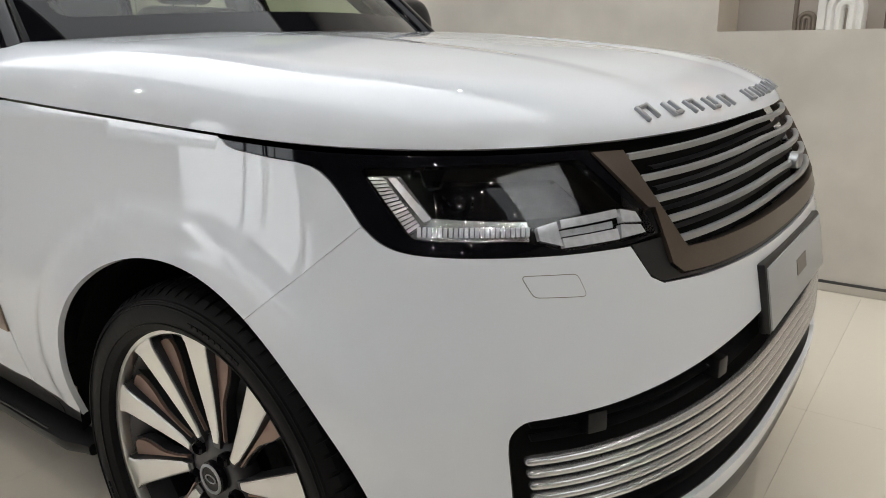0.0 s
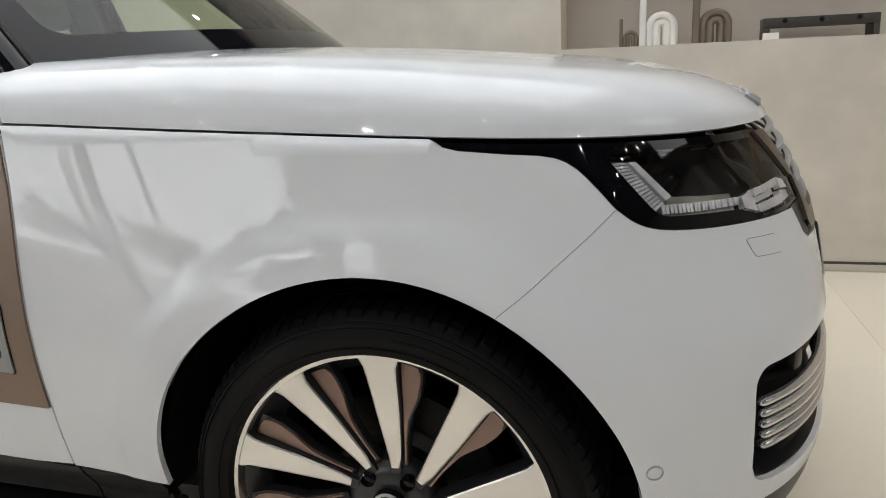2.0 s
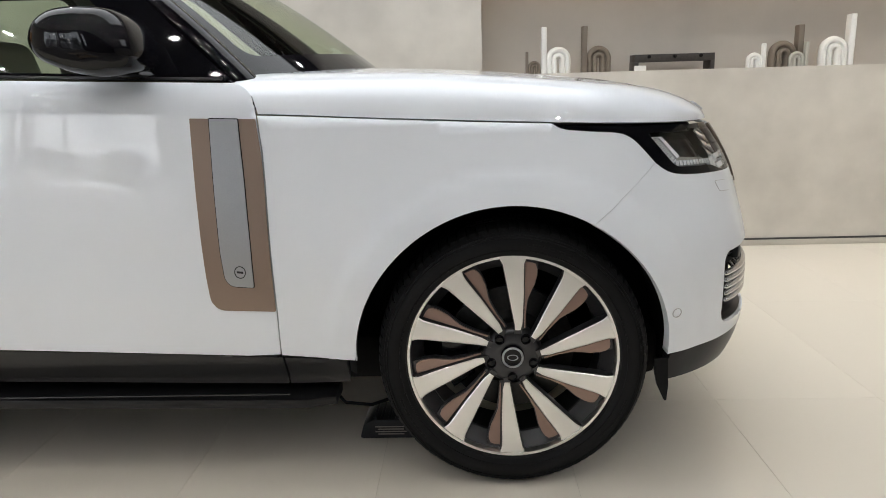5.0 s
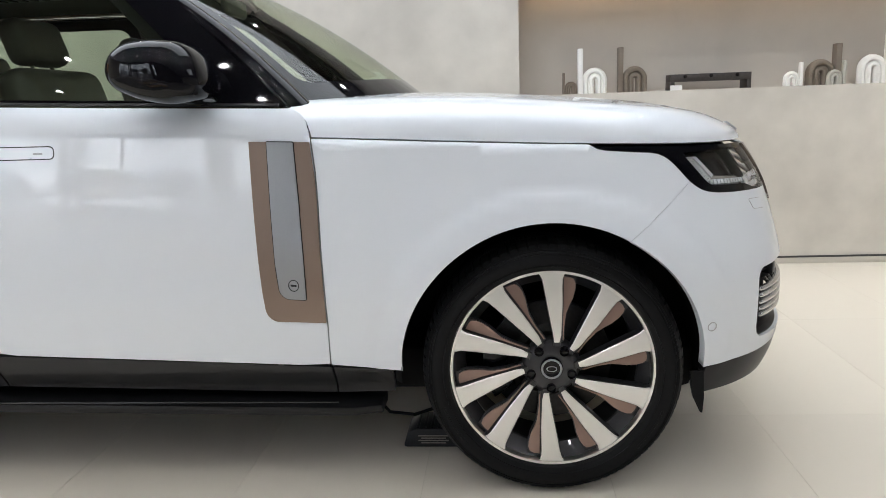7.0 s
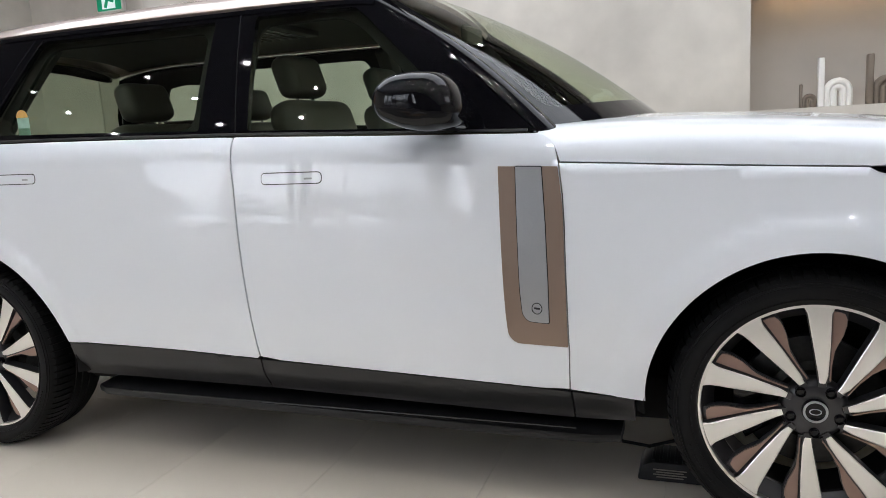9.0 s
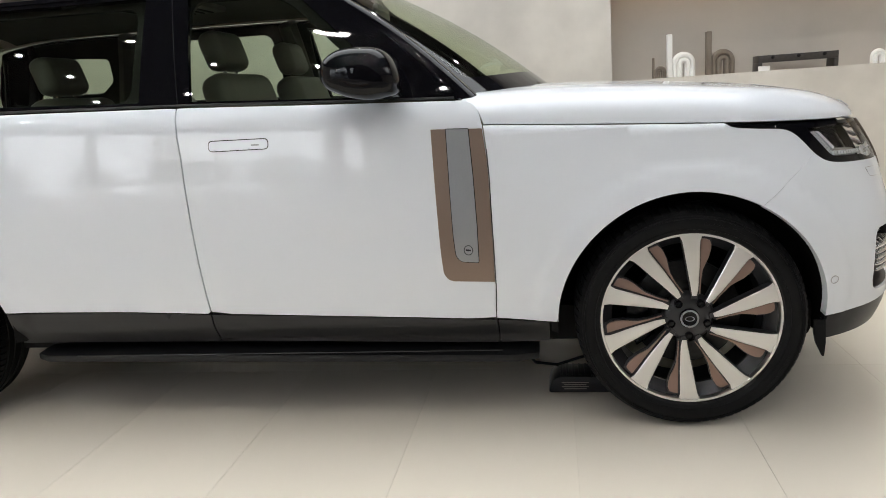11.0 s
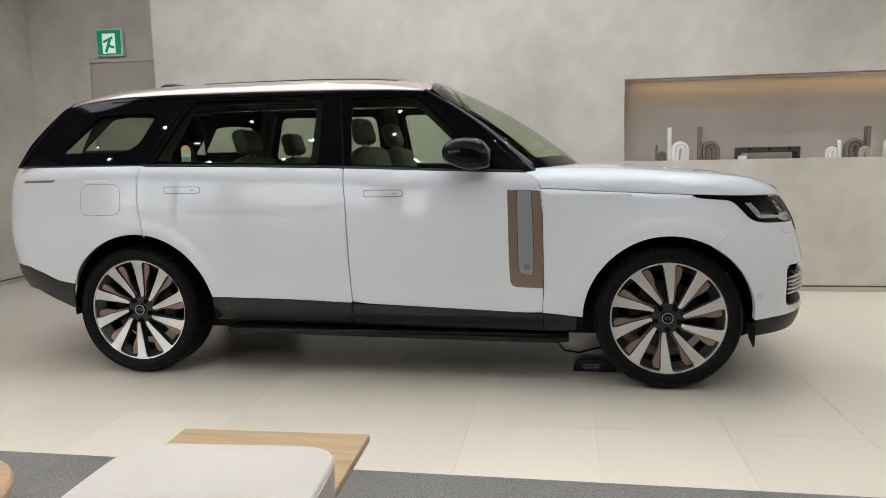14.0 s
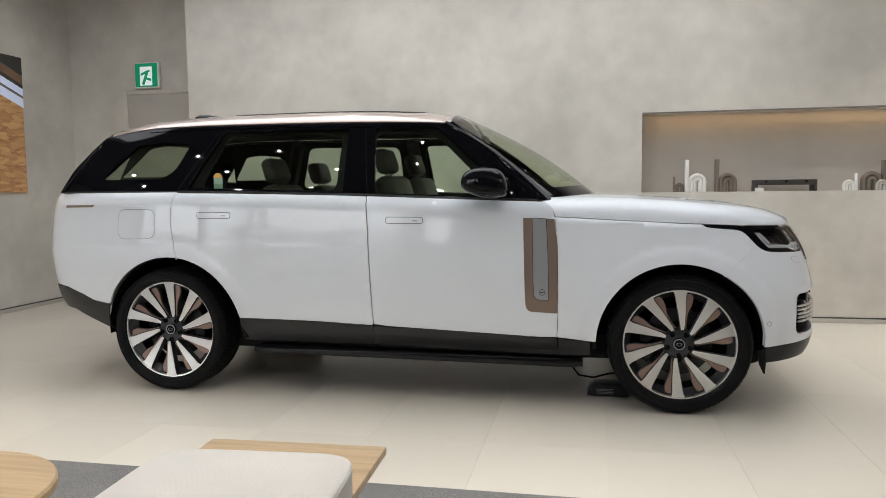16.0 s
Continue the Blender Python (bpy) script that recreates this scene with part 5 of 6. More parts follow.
def cabin(x, z, out=0.0):
    """The side of the upper cabin, right side for positive out sign."""
    x, z = np.broadcast_arrays(np.asarray(x, float), np.asarray(z, float))
    b_, t = belt(x), 1.735
    k = np.clip((z - b_) / (t - b_), -0.2, 1.15)
    yb = 0.930 - 0.05 * smooth(-3.2, -4.2, x)
    yt = 0.712 - 0.07 * smooth(-3.0, -3.9, x) - 0.03 * smooth(-1.6, -1.2, x)
    return np.stack([x, -(yb + (yt - yb) * (0.80 * k + 0.20 * np.abs(k)**2) + out), z], -1)


def cabin_side(sign, out):
    def fn(x, z):
        p = cabin(x, z, out)
        return p * np.array([1, sign, 1.0])
    return fn


def bl(x):
    return float(belt(x)) + 0.002


A_TOP, A_BASE = (-1.345, 1.722), (-0.775, 1.227)
glass_side = []
for sign in (1, -1):
    # black outer frame of the side glazing, with the glass set in
    edge_top = [(x, float(ROOF_Z(x)) - 0.012) for x in np.linspace(-3.70, -1.40, 42)]
    QUARTER = rounded([(-3.72, 1.385), (-3.245, 1.385), (-3.165, 1.44), (-3.10, 1.60), (-3.14, 1.622), (-3.32, 1.63), (-3.50, 1.615)], [0.03, 0.05, 0.06, 0.03, 0.02, 0.02, 0.02], 5)
    RGLASS = rounded([(-3.045, bl(-3.045) + 0.03), (-2.000, bl(-2.0) + 0.018), (-2.010, 1.690), (-2.868, 1.697)], [0.02, 0.012, 0.012, 0.03], 5)
    FGLASS = rounded([(-1.795, bl(-1.795) + 0.016), (-0.985, bl(-0.985) + 0.014), (-1.02, 1.30), (-1.40, 1.655), (-1.44, 1.686), (-1.835, 1.692)], [0.012, 0.01, 0.02, 0.06, 0.02, 0.015], 5)
    loop = [(-4.02, 1.302)] + [(x, bl(x)) for x in np.linspace(-3.95, -0.80, 60)] + [A_BASE, (-0.93, 1.365), (-1.15, 1.563), A_TOP] + edge_top[::-1] + [(-3.79, 1.680), (-3.865, 1.590), (-3.965, 1.445)]
    gf = patch("side_window_frame", [loop, QUARTER, RGLASS, FGLASS], cabin_side(sign, 0.0), PIANO, car, 0.04, 0.02, label="gloss black pillars round the side windows")
    for nm, g, mt in (("quarter_window", QUARTER, PRIVACY), ("rear_door_window", RGLASS, PRIVACY), ("front_door_window", FGLASS, GLASS)):
        patch(nm, [g], cabin_side(sign, -0.004), mt, gf, 0.05, 0.0, -0.004, label="tinted side window")
    # seams between the panels, door-top strip
    for x0, z0, x1, z1 in ((-3.125, bl(-3.12), -2.905, 1.715), (-3.075, bl(-3.07), -2.860, 1.715), (-1.842, bl(-1.84), -1.905, 1.715)):
        d = 0.0022
        patch("pillar_seam", [[(x0 - d, z0), (x0 + d, z0), (x1 + d, z1), (x1 - d, z1)]], cabin_side(sign, 0.0008), VOID, gf, 0.03, 0.0)
    rail = [(x, float(ROOF_Z(x)) - 0.012) for x in np.linspace(-3.45, -1.37, 36)] + [(x, float(ROOF_Z(x)) - 0.028) for x in np.linspace(-1.37, -3.45, 36)]
    patch("roof_rail", [rail], cabin_side(sign, 0.006), PIANO, gf, 0.03, 0.006, label="gloss black roof rail")
    strip = [(x, bl(x) + 0.001) for x in np.linspace(-3.98, -0.80, 40)] + [(x, bl(x) + 0.009) for x in np.linspace(-0.80, -3.98, 40)]
    patch("waist_seal", [strip], cabin_side(sign, 0.004), SATIN_BLACK, gf, 0.03, 0.006, label="black waist seal")
    # windscreen pillar
    bm = bmesh.new()
    base, topp = Vector((-0.730, -0.853 * sign, 1.167)), Vector((-1.395, -0.688 * sign, 1.706))
    pts = [base.lerp(topp, t) + Vector((0.020, 0, 0.030)) * math.sin(math.pi * t) for t in np.linspace(0, 1, 15)]
    part("windscreen_pillar", tube(pts, [0.052 - 0.028 * t for t in np.linspace(0, 1, 15)], 14, bm), PIANO, gf, "gloss black windscreen pillar")
# windscreen
def screen(w, v):
    w, v = np.broadcast_arrays(np.asarray(w, float), np.asarray(v, float))
    lo = np.stack([-0.440 - 0.355 * np.abs(w)**2.2, -0.815 * w, 1.236 - 0.010 * w**2], -1)
    hi = np.stack([-1.395 + 0.035 * w**2, -0.690 * w, 1.812 - 0.100 * np.abs(w)**2.4], -1)
    p = lo + (hi - lo) * v[..., None]
    bulge = np.sin(math.pi * np.clip(v, 0, 1)) * (1 - w**2 * 0.5)
    return p + np.stack([0.030 * bulge, 0 * w, 0.036 * bulge], -1)


ws = patch("windscreen", [[(-1, 0), (1, 0), (1, 1), (-1, 1)]], screen, SCREEN, car, 0.06, 0.0, label="large raked windscreen")
ed = [(-1, 0), (1, 0), (1, 1), (-1, 1)]
inn = rounded([(-0.89, 0.12), (0.89, 0.12), (0.91, 0.95), (-0.91, 0.95)], 0.06, 5)
patch("windscreen_border", [ed, inn], lambda w, v: screen(w, v) + np.array([0.0012, 0, 0.0016]), PIANO, ws, 0.05, 0.0, label="black ceramic border")
wip = [screen(np.array(w), np.array(0.012 + 0.012 * (1 - abs(w))))[...] + np.array([0.006, 0, 0.008]) for w in np.linspace(0.75, -0.1, 12)]
part("wiper", tube([tuple(p) for p in wip], 0.005, 6), SATIN_BLACK, ws, "black wiper blade")
# cowl panel at the foot of the windscreen
bm = bmesh.new()
prev = None
for y in np.linspace(-0.86, 0.86, 41):
    xc = float(np.interp(abs(y), [0, 0.25, 0.45, 0.62, 0.745, 0.86], [-0.447, -0.457, -0.497, -0.567, -0.657, -0.757]))
    r = [bm.verts.new((xc + 0.05, y, 1.20)), bm.verts.new((xc + 0.004, y, 1.222)), bm.verts.new((xc - 0.10, y, 1.222)), bm.verts.new((xc - 0.25, y, 1.10))]
    if prev:
        for i in range(3):
            bm.faces.new((prev[i], prev[i + 1], r[i + 1], r[i]))
    prev = r
part("cowl", bm, SATIN_BLACK, car, "black cowl panel")
# roof
def roof_half(x):
    return pchip(x, [-3.95, -3.6, -3.0, -1.9, -1.5, -1.35], [0.60, 0.665, 0.710, 0.724, 0.712, 0.700])


def roof_z(x, y):
    mid = pchip(x, [-4.0, -3.75, -3.5, -2.9, -2.3, -1.9, -1.6, -1.42, -1.30], [1.755, 1.800, 1.830, 1.855, 1.858, 1.851, 1.832, 1.808, 1.775])
    e = ROOF_Z(x) - 0.006
    k = np.clip(1 - np.abs(y) / roof_half(x), 0, 1)
    top = mid - 0.075 * (np.abs(y) / 0.7)**2.4
    return e + (top - e) * (1 - (1 - np.clip(k / (0.22 + 0.45 * smooth(-3.35, -3.85, x)), 0, 1))**2.4)**(1 / 2.0)


def roof_fn(x, y):
    return np.stack([x, y, roof_z(x, y)], -1)


def roof_n(x, y):
    y2 = np.sign(y) * np.minimum(np.abs(y), roof_half(x) - 0.003)
    h = 8e-4
    return np.stack([-(roof_z(x + h, y2) - roof_z(x - h, y2)) / (2 * h), -(roof_z(x, y2 + h) - roof_z(x, y2 - h)) / (2 * h), 0 * x + 1], 1)


xs = np.linspace(-3.79, -1.36, 70)
edge_r = [(x, -float(roof_half(x))) for x in xs]
front_e = [(-1.362, -0.66), (-1.385, -0.4), (-1.396, 0), (-1.385, 0.4), (-1.362, 0.66)]
loop = edge_r + front_e + [(x, -y) for x, y in edge_r[::-1]] + [(-3.84, 0.4), (-3.86, 0), (-3.84, -0.4)]
extra = np.concatenate([np.array([(x, sg * (float(roof_half(x)) - d)) for x in xs[1:-1]]) for d in (0.003, 0.01, 0.02, 0.035, 0.055, 0.08, 0.11, 0.14) for sg in (1, -1)])
gl = rounded([(-2.95, -0.46), (-1.62, -0.48), (-1.62, 0.48), (-2.95, 0.46)], 0.08, 5)
roof = patch("roof", [loop, gl], roof_fn, ROOF_PAINT, car, 0.05, 0.02, 0.001, "champagne bronze roof panel", extra=extra, nfn=roof_n)
patch("glass_roof", [gl], lambda x, y: roof_fn(x, y) + np.array([0, 0, 0.004]), ROOFGLASS, roof, 0.06, 0.003, -0.006, label="dark glass roof panel")
bm = bmesh.new()
rings = []
for i, (x, h, w) in enumerate(((-3.24, 0.006, 0.012), (-3.31, 0.038, 0.022), (-3.39, 0.054, 0.028), (-3.47, 0.062, 0.026), (-3.505, 0.050, 0.016))):
    z0 = float(roof_z(np.array([x]), np.array([-0.02]))[0]) - 0.006
    rings.append([bm.verts.new((x, w * math.cos(a), z0 + (h + 0.006) * max(0, math.sin(a))**0.7)) for a in np.linspace(0, math.pi, 9)])
for a_, b_ in zip(rings, rings[1:]):
    for i in range(8):
        bm.faces.new((a_[i], a_[i + 1], b_[i + 1], b_[i]))
bm.faces.new(rings[0]), bm.faces.new(rings[-1])
part("aerial_fin", bm, PIANO, roof, "gloss black aerial fin")
# rear part of the roof, spoiler, tail window and tailgate
loop = [(-3.795, -0.627), (-3.83, -0.60), (-3.88, -0.50), (-3.94, -0.3), (-3.96, 0), (-3.94, 0.3), (-3.88, 0.50), (-3.83, 0.60), (-3.795, 0.627), (-3.845, 0.4), (-3.865, 0), (-3.845, -0.4)]
patch("rear_spoiler", [loop], lambda x, y: roof_fn(x, y) + np.array([0, 0, 0.001]), PIANO, car, 0.04, 0.05, 0.001, "gloss black rear spoiler", nfn=roof_n)


def tail(y, v):
    y, v = np.broadcast_arrays(np.asarray(y, float), np.asarray(v, float))
    hw = 0.80 - 0.165 * v
    lo = np.stack([-3.985 - 0.22 * (1 - (y)**2), y * 0.80, 0 * y + 1.302], -1)
    hi = np.stack([-3.72 - 0.13 * (1 - y**2), y * 0.60, 1.70 + 0.07 * (1 - y**2)], -1)
    return lo + (hi - lo) * v[..., None]


tg = patch("tail_window", [[(-1, 0), (1, 0), (1, 1), (-1, 1)]], tail, PRIVACY, car, 0.08, 0.0, label="dark tail window")
for sg in (1, -1):
    pts = [cabin_side(sg, -0.012)(np.array(x), np.array(z)) for x, z in ((-3.985, 1.307), (-3.925, 1.42), (-3.855, 1.54), (-3.80, 1.64))]
    part("tail_pillar", tube([tuple(p) for p in pts], 0.020, 10), PIANO, tg, "gloss black tail pillar")
E2 = float(s_of(X_REAR)) + FRONT
for sg in (1, -1):
    loop = [(TAIL + 0.004, 0.69), (E2 - 0.002, 0.69), (E2 - 0.002, 1.285), (TAIL + 0.004, 1.285)]
    tgate = patch("tailgate", [loop if sg > 0 else flip(loop)], skin, WHITE, car, 0.05, 0.02, 0.0, "white tailgate half")
    patch("tail_lamp", [[(TAIL + 0.02, 0.78), (TAIL + 0.075, 0.78), (TAIL + 0.075, 1.24), (TAIL + 0.02, 1.24)] if sg > 0 else flip([(TAIL + 0.02, 0.78), (TAIL + 0.075, 0.78), (TAIL + 0.075, 1.24), (TAIL + 0.02, 1.24)])], sunk(-0.003), PIANO, tgate, 0.03, 0.004, label="dark vertical tail lamp")
bm = bmesh.new()
loop = [(x, y) for x, y in ((-3.98, -0.78), (-4.14, -0.60), (-4.24, -0.3), (-4.26, 0), (-4.24, 0.3), (-4.14, 0.60), (-3.98, 0.78), (-3.9, 0.8), (-3.9, -0.8))]
part("tail_ledge", prism(loop, 0.02, (0, 0, 1.275), "xy"), PIANO, car, "black ledge under the tail window")
# door mirrors: a rounded wedge, drawn in side view and shrunk towards both ends
HEAD = [(-1.232, 1.335), (-1.210, 1.388), (-1.16, 1.416), (-1.09, 1.421), (-1.02, 1.412), (-0.985, 1.380), (-0.964, 1.33), (-0.957, 1.288), (-0.972, 1.257), (-1.058, 1.243), (-1.13, 1.255), (-1.208, 1.288)]
HEAD = dense(rounded(HEAD, 0.025, 4), 0.02)
HEAD_MID = np.array((-1.095, 1.333))
for sg in (1, -1):
    bm = bmesh.new()
    rings = []
    for k in np.linspace(0.0, 1.0, 19):
        yy = math.sin(k * math.pi / 2)
        f = max(0.02, (1 - yy**5.5)**(1 / 2.8)) * (1 - 0.13 * (1 - yy)**1.6)
        rings.append([bm.verts.new((float(p[0]) - 0.015 * yy, -sg * (0.940 + 0.215 * yy), float(p[1]))) for p in HEAD_MID + (0.004, 0.0) + (HEAD - HEAD_MID) * f * 1.07])
    n_head = len(HEAD)
    for a_, b_ in zip(rings, rings[1:]):
        for i in range(n_head):
            bm.faces.new((a_[i], a_[(i + 1) % n_head], b_[(i + 1) % n_head], b_[i]))
    bm.faces.new(rings[0]), bm.faces.new(rings[-1])
    mir = part("door_mirror", bm, PIANO, car, "gloss black door mirror")
    part("mirror_glass", block((0.004, 0.080, 0.070), (-1.205, -sg * 1.0, 1.335), 0.0015), CHROME, mir, "mirror glass")
    part("mirror_foot", tube([(-1.01, -sg * 0.90, 1.245), (-1.06, -sg * 0.94, 1.252), (-1.09, -sg * 0.99, 1.268)], [0.026, 0.022, 0.03], 10, flat=0.6), PIANO, mir, "mirror foot")

# ---- wheels ----
def wheel_at(x, sg, group="wheels of the car"):
    """A wheel whose outer face looks along -y for sg = 1; built at the hub's centre."""
    w = part("wheel", lathe([(0.309, 0.004), (0.300, 0.05), (0.270, 0.20), (0.276, 0.205), (0.304, 0.06), (0.312, 0.02)], 72, "y", closed=True), GUNMETAL, car, "large ten-spoke wheel with bronze inserts")
    F0 = 0.0
    tyre_prof = [(0.313, -0.010), (0.318, -0.028), (0.332, -0.036), (0.352, -0.040), (0.372, -0.037), (0.385, -0.026), (0.391, -0.012), (0.3945, 0.008), (0.396, 0.04), (0.397, 0.10), (0.397, 0.18), (0.3985, 0.215), (0.385, 0.242), (0.35, 0.25), (0.31, 0.235), (0.305, 0.20), (0.305, 0.02)]
    tyre = part("tyre", lathe(tyre_prof, 96, "y", closed=True), RUBBER, w, "black low-profile tyre")
    bm = bmesh.new()
    prof_b = [(0.386, -0.024), (0.3955, -0.010), (0.4005, 0.010), (0.4030, 0.034), (0.4032, 0.072), (0.398, 0.072), (0.392, 0.02), (0.380, -0.012)]
    for i in range(84):
        a, wd = 2 * math.pi * i / 84, (0.021 if i % 2 else 0.024)
        la = [bm.verts.new((r * math.cos(a) - wd / 2 * math.sin(a), y, r * math.sin(a) + wd / 2 * math.cos(a))) for r, y in prof_b]
        lb = [bm.verts.new((r * math.cos(a) + wd / 2 * math.sin(a), y, r * math.sin(a) - wd / 2 * math.cos(a))) for r, y in prof_b]
        bm.faces.new(la), bm.faces.new(lb)
        for k in range(8):
            bm.faces.new((la[k], la[(k + 1) % 8], lb[(k + 1) % 8], lb[k]))
    tagged(part("tread_pattern", bm, RUBBER, w, "", False), kind="stuff")
    for y0, y1 in ((0.082, 0.108), (0.118, 0.150), (0.160, 0.186)):
        part("tread_rib", lathe([(0.400, y0), (0.4032, y0 + 0.002), (0.4032, y1 - 0.002), (0.400, y1)], 72, "y", closed=True), RUBBER, w)
    for r0, dp in ((0.334, 0.0030), (0.371, 0.0032), (0.379, 0.0025)):
        yy = float(np.interp(r0, [0.332, 0.352, 0.372, 0.386], [-0.036, -0.040, -0.037, -0.027]))
        part("sidewall_ring", lathe([(r0 - 0.0022, yy + 0.002), (r0 - 0.001, yy - dp), (r0 + 0.001, yy - dp), (r0 + 0.0022, yy + 0.002)], 96, "y", closed=True), RUBBER, w)
    for a0 in (62, 200, 318):
        for k in range(9):
            a = math.radians(a0 + 2.6 * k)
            part("sidewall_bar", block((0.013, 0.003, 0.007), (0.353 * math.cos(a), -0.0405, 0.353 * math.sin(a)), 0.0006, 1, turn=Matrix.Rotation(-a + math.pi / 2, 4, "Y")), RUBBER, w, "raised plain sidewall bar")
    part("rim_lip", lathe([(0.3045, -0.006), (0.3065, -0.0125), (0.316, -0.0135), (0.319, -0.006), (0.314, 0.02), (0.3045, 0.02)], 96, "y", closed=True), MACHINED, w, "polished rim lip")
    part("hub", lathe([(0.092, 0.05), (0.088, 0.026), (0.080, 0.016), (0.066, 0.010), (0.045, 0.010), (0.02, 0.012)], 40, "y"), GUNMETAL, w, "dark grey hub")
    part("hub_cap", lathe([(0.035, 0.012), (0.035, 0.000), (0.030, -0.004), (0.02, -0.003), (0.008, -0.003)], 32, "y"), PIANO, w, "black centre cap")
    part("cap_ring", lathe([(0.033, -0.0035), (0.031, -0.006), (0.027, -0.006), (0.026, -0.0035)], 32, "y", closed=True), SILVER, w, "thin silver ring")
    one = lathe([(0.0165, -0.003), (0.0165, -0.0050), (0.0135, -0.0050), (0.0135, -0.003)], 28, "y", closed=True)
    bmesh.ops.scale(one, vec=(1, 1, 0.55), verts=one.verts)
    part("cap_badge", one, SILVER, w, "plain oval badge")
    for i in range(5):
        a = math.radians(90 + 36 + 72 * i)
        part("lug_nut", lathe([(0.0145, 0.02), (0.0145, 0.0), (0.011, -0.004), (0.010, 0.004)], 18, "y", (0.066 * math.cos(a), 0.0, 0.066 * math.sin(a))), PIANO, w, "black wheel nut")
    def spoke_mesh(grow, r0, r1, y0, y1, thick, bev=0.003):
        """A spoke that leans: one edge runs almost straight out, the other fans away from it."""
        one, rings = bmesh.new(), []
        for t in np.linspace(0, 1, 11):
            r = r0 + (r1 - r0) * t
            a_ = float(np.interp(r, [0.085, 0.10, 0.20, 0.28, 0.300, 0.309], [0.008, 0.006, -0.013, -0.028, -0.034, -0.042])) - grow
            b_ = float(np.interp(r, [0.085, 0.10, 0.20, 0.28, 0.300, 0.309], [0.024, 0.029, 0.0325, 0.031, 0.034, 0.040])) + grow
            yy = y0 + (y1 - y0) * t**1.3
            rings.append([one.verts.new(c) for c in ((a_, yy + 0.002, r), (a_ + bev, yy, r), (b_ - bev, yy, r), (b_, yy + 0.002, r), (b_ - 0.002, yy + thick, r), (a_ + 0.002, yy + thick, r))])
        for p_, q_ in zip(rings, rings[1:]):
            for i in range(6):
                one.faces.new((p_[i], p_[(i + 1) % 6], q_[(i + 1) % 6], q_[i]))
        one.faces.new(rings[0]), one.faces.new(rings[-1])
        return one

    def pocket_floor():
        """The sloping dark floor of the pocket between two spokes, by the rim."""
        one, rings = bmesh.new(), []
        for a_ in np.radians(np.linspace(8, 31, 9)):
            rings.append([one.verts.new((r * math.sin(a_), y, r * math.cos(a_))) for r, y in ((0.268, 0.052), (0.306, 0.010), (0.308, 0.06), (0.27, 0.07))])
        for p_, q_ in zip(rings, rings[1:]):
            for i in range(4):
                one.faces.new((p_[i], p_[(i + 1) % 4], q_[(i + 1) % 4], q_[i]))
        one.faces.new(rings[0]), one.faces.new(rings[-1])
        return one

    INSERT = [(0.0345, 0.088), (0.038, 0.088), (0.0385, 0.13), (0.044, 0.175), (0.053, 0.198), (0.064, 0.222), (0.071, 0.250), (0.072, 0.268), (0.067, 0.282), (0.056, 0.287), (0.037, 0.290), (0.0365, 0.20)]
    WEB = [(0.026, 0.08), (0.039, 0.082), (0.0405, 0.13), (0.047, 0.177), (0.056, 0.197), (0.0665, 0.221), (0.074, 0.250), (0.0755, 0.296), (0.032, 0.30), (0.030, 0.2)]
    meshes = {}
    for nm, mt, one in (("spoke", MACHINED, spoke_mesh(0.0, 0.083, 0.3088, 0.004, -0.009, 0.006)),
                        ("spoke_body", GUNMETAL, spoke_mesh(0.0022, 0.070, 0.3075, 0.0075, -0.004, 0.045, 0.001)),
                        ("insert", COPPER, prism(INSERT, 0.012, (0, 0.011, 0))),
                        ("insert_body", GUNMETAL, prism(WEB, 0.022, (0, 0.018, 0))),
                        ("pocket_floor", GUNMETAL, pocket_floor())):
        me = bpy.data.meshes.new(nm)
        bmesh.ops.recalc_face_normals(one, faces=one.faces)
        one.to_mesh(me)
        one.free()
        me.shade_smooth()
        me.set_sharp_from_angle(angle=radians(30))
        me.materials.append(mt)
        meshes[nm] = me
    for i in range(10):
        for nm, lab in (("spoke", "polished spoke face"), ("spoke_body", "dark spoke body"), ("insert", "rose bronze insert"), ("insert_body", "dark web"), ("pocket_floor", "dark grey pocket floor")):
            ob = new(nm, meshes[nm])
            ob.parent = w
            ob.matrix_basis = Matrix.Rotation(math.radians(36 * i), 4, "Y")
            tagged(ob, lab)
    disc = part("brake_disc", lathe([(0.195, 0.115), (0.195, 0.09), (0.19, 0.088), (0.12, 0.088), (0.10, 0.07)], 60, "y"), STEEL, w, "dull steel brake disc")
    bm = bmesh.new()
    arc = [math.radians(a) for a in np.linspace(150, 215, 9)]
    ol = [(0.215 * math.cos(a), 0.215 * math.sin(a)) for a in arc] + [(0.135 * math.cos(a), 0.135 * math.sin(a)) for a in arc[::-1]]
    part("brake_caliper", prism(ol, 0.07, (0, 0.065, 0), bm=bm, bevel=0.006), PIANO, w, "black brake caliper")
    return w


HUB_Y = -0.945
w1 = wheel_at(0, 1)
w1.matrix_basis = pose(AXLE_F, HUB_Y, HUB_Z, 0, 0.5, 0)


def copy_wheel(src, m):
    made = {}
    for o in (src, *src.children):
        k = o.copy()
        scene.collection.objects.link(k)
        made[o] = k
        k.parent = car if o is src else made[src]
    made[src].matrix_basis = m
    return made[src]


copy_wheel(w1, pose(AXLE_R, HUB_Y, HUB_Z, 0, 0.5, 0))
copy_wheel(w1, pose(AXLE_F, -HUB_Y, HUB_Z, 0, 0, 180))
copy_wheel(w1, pose(AXLE_R, -HUB_Y, HUB_Z, 0, 0, 180))

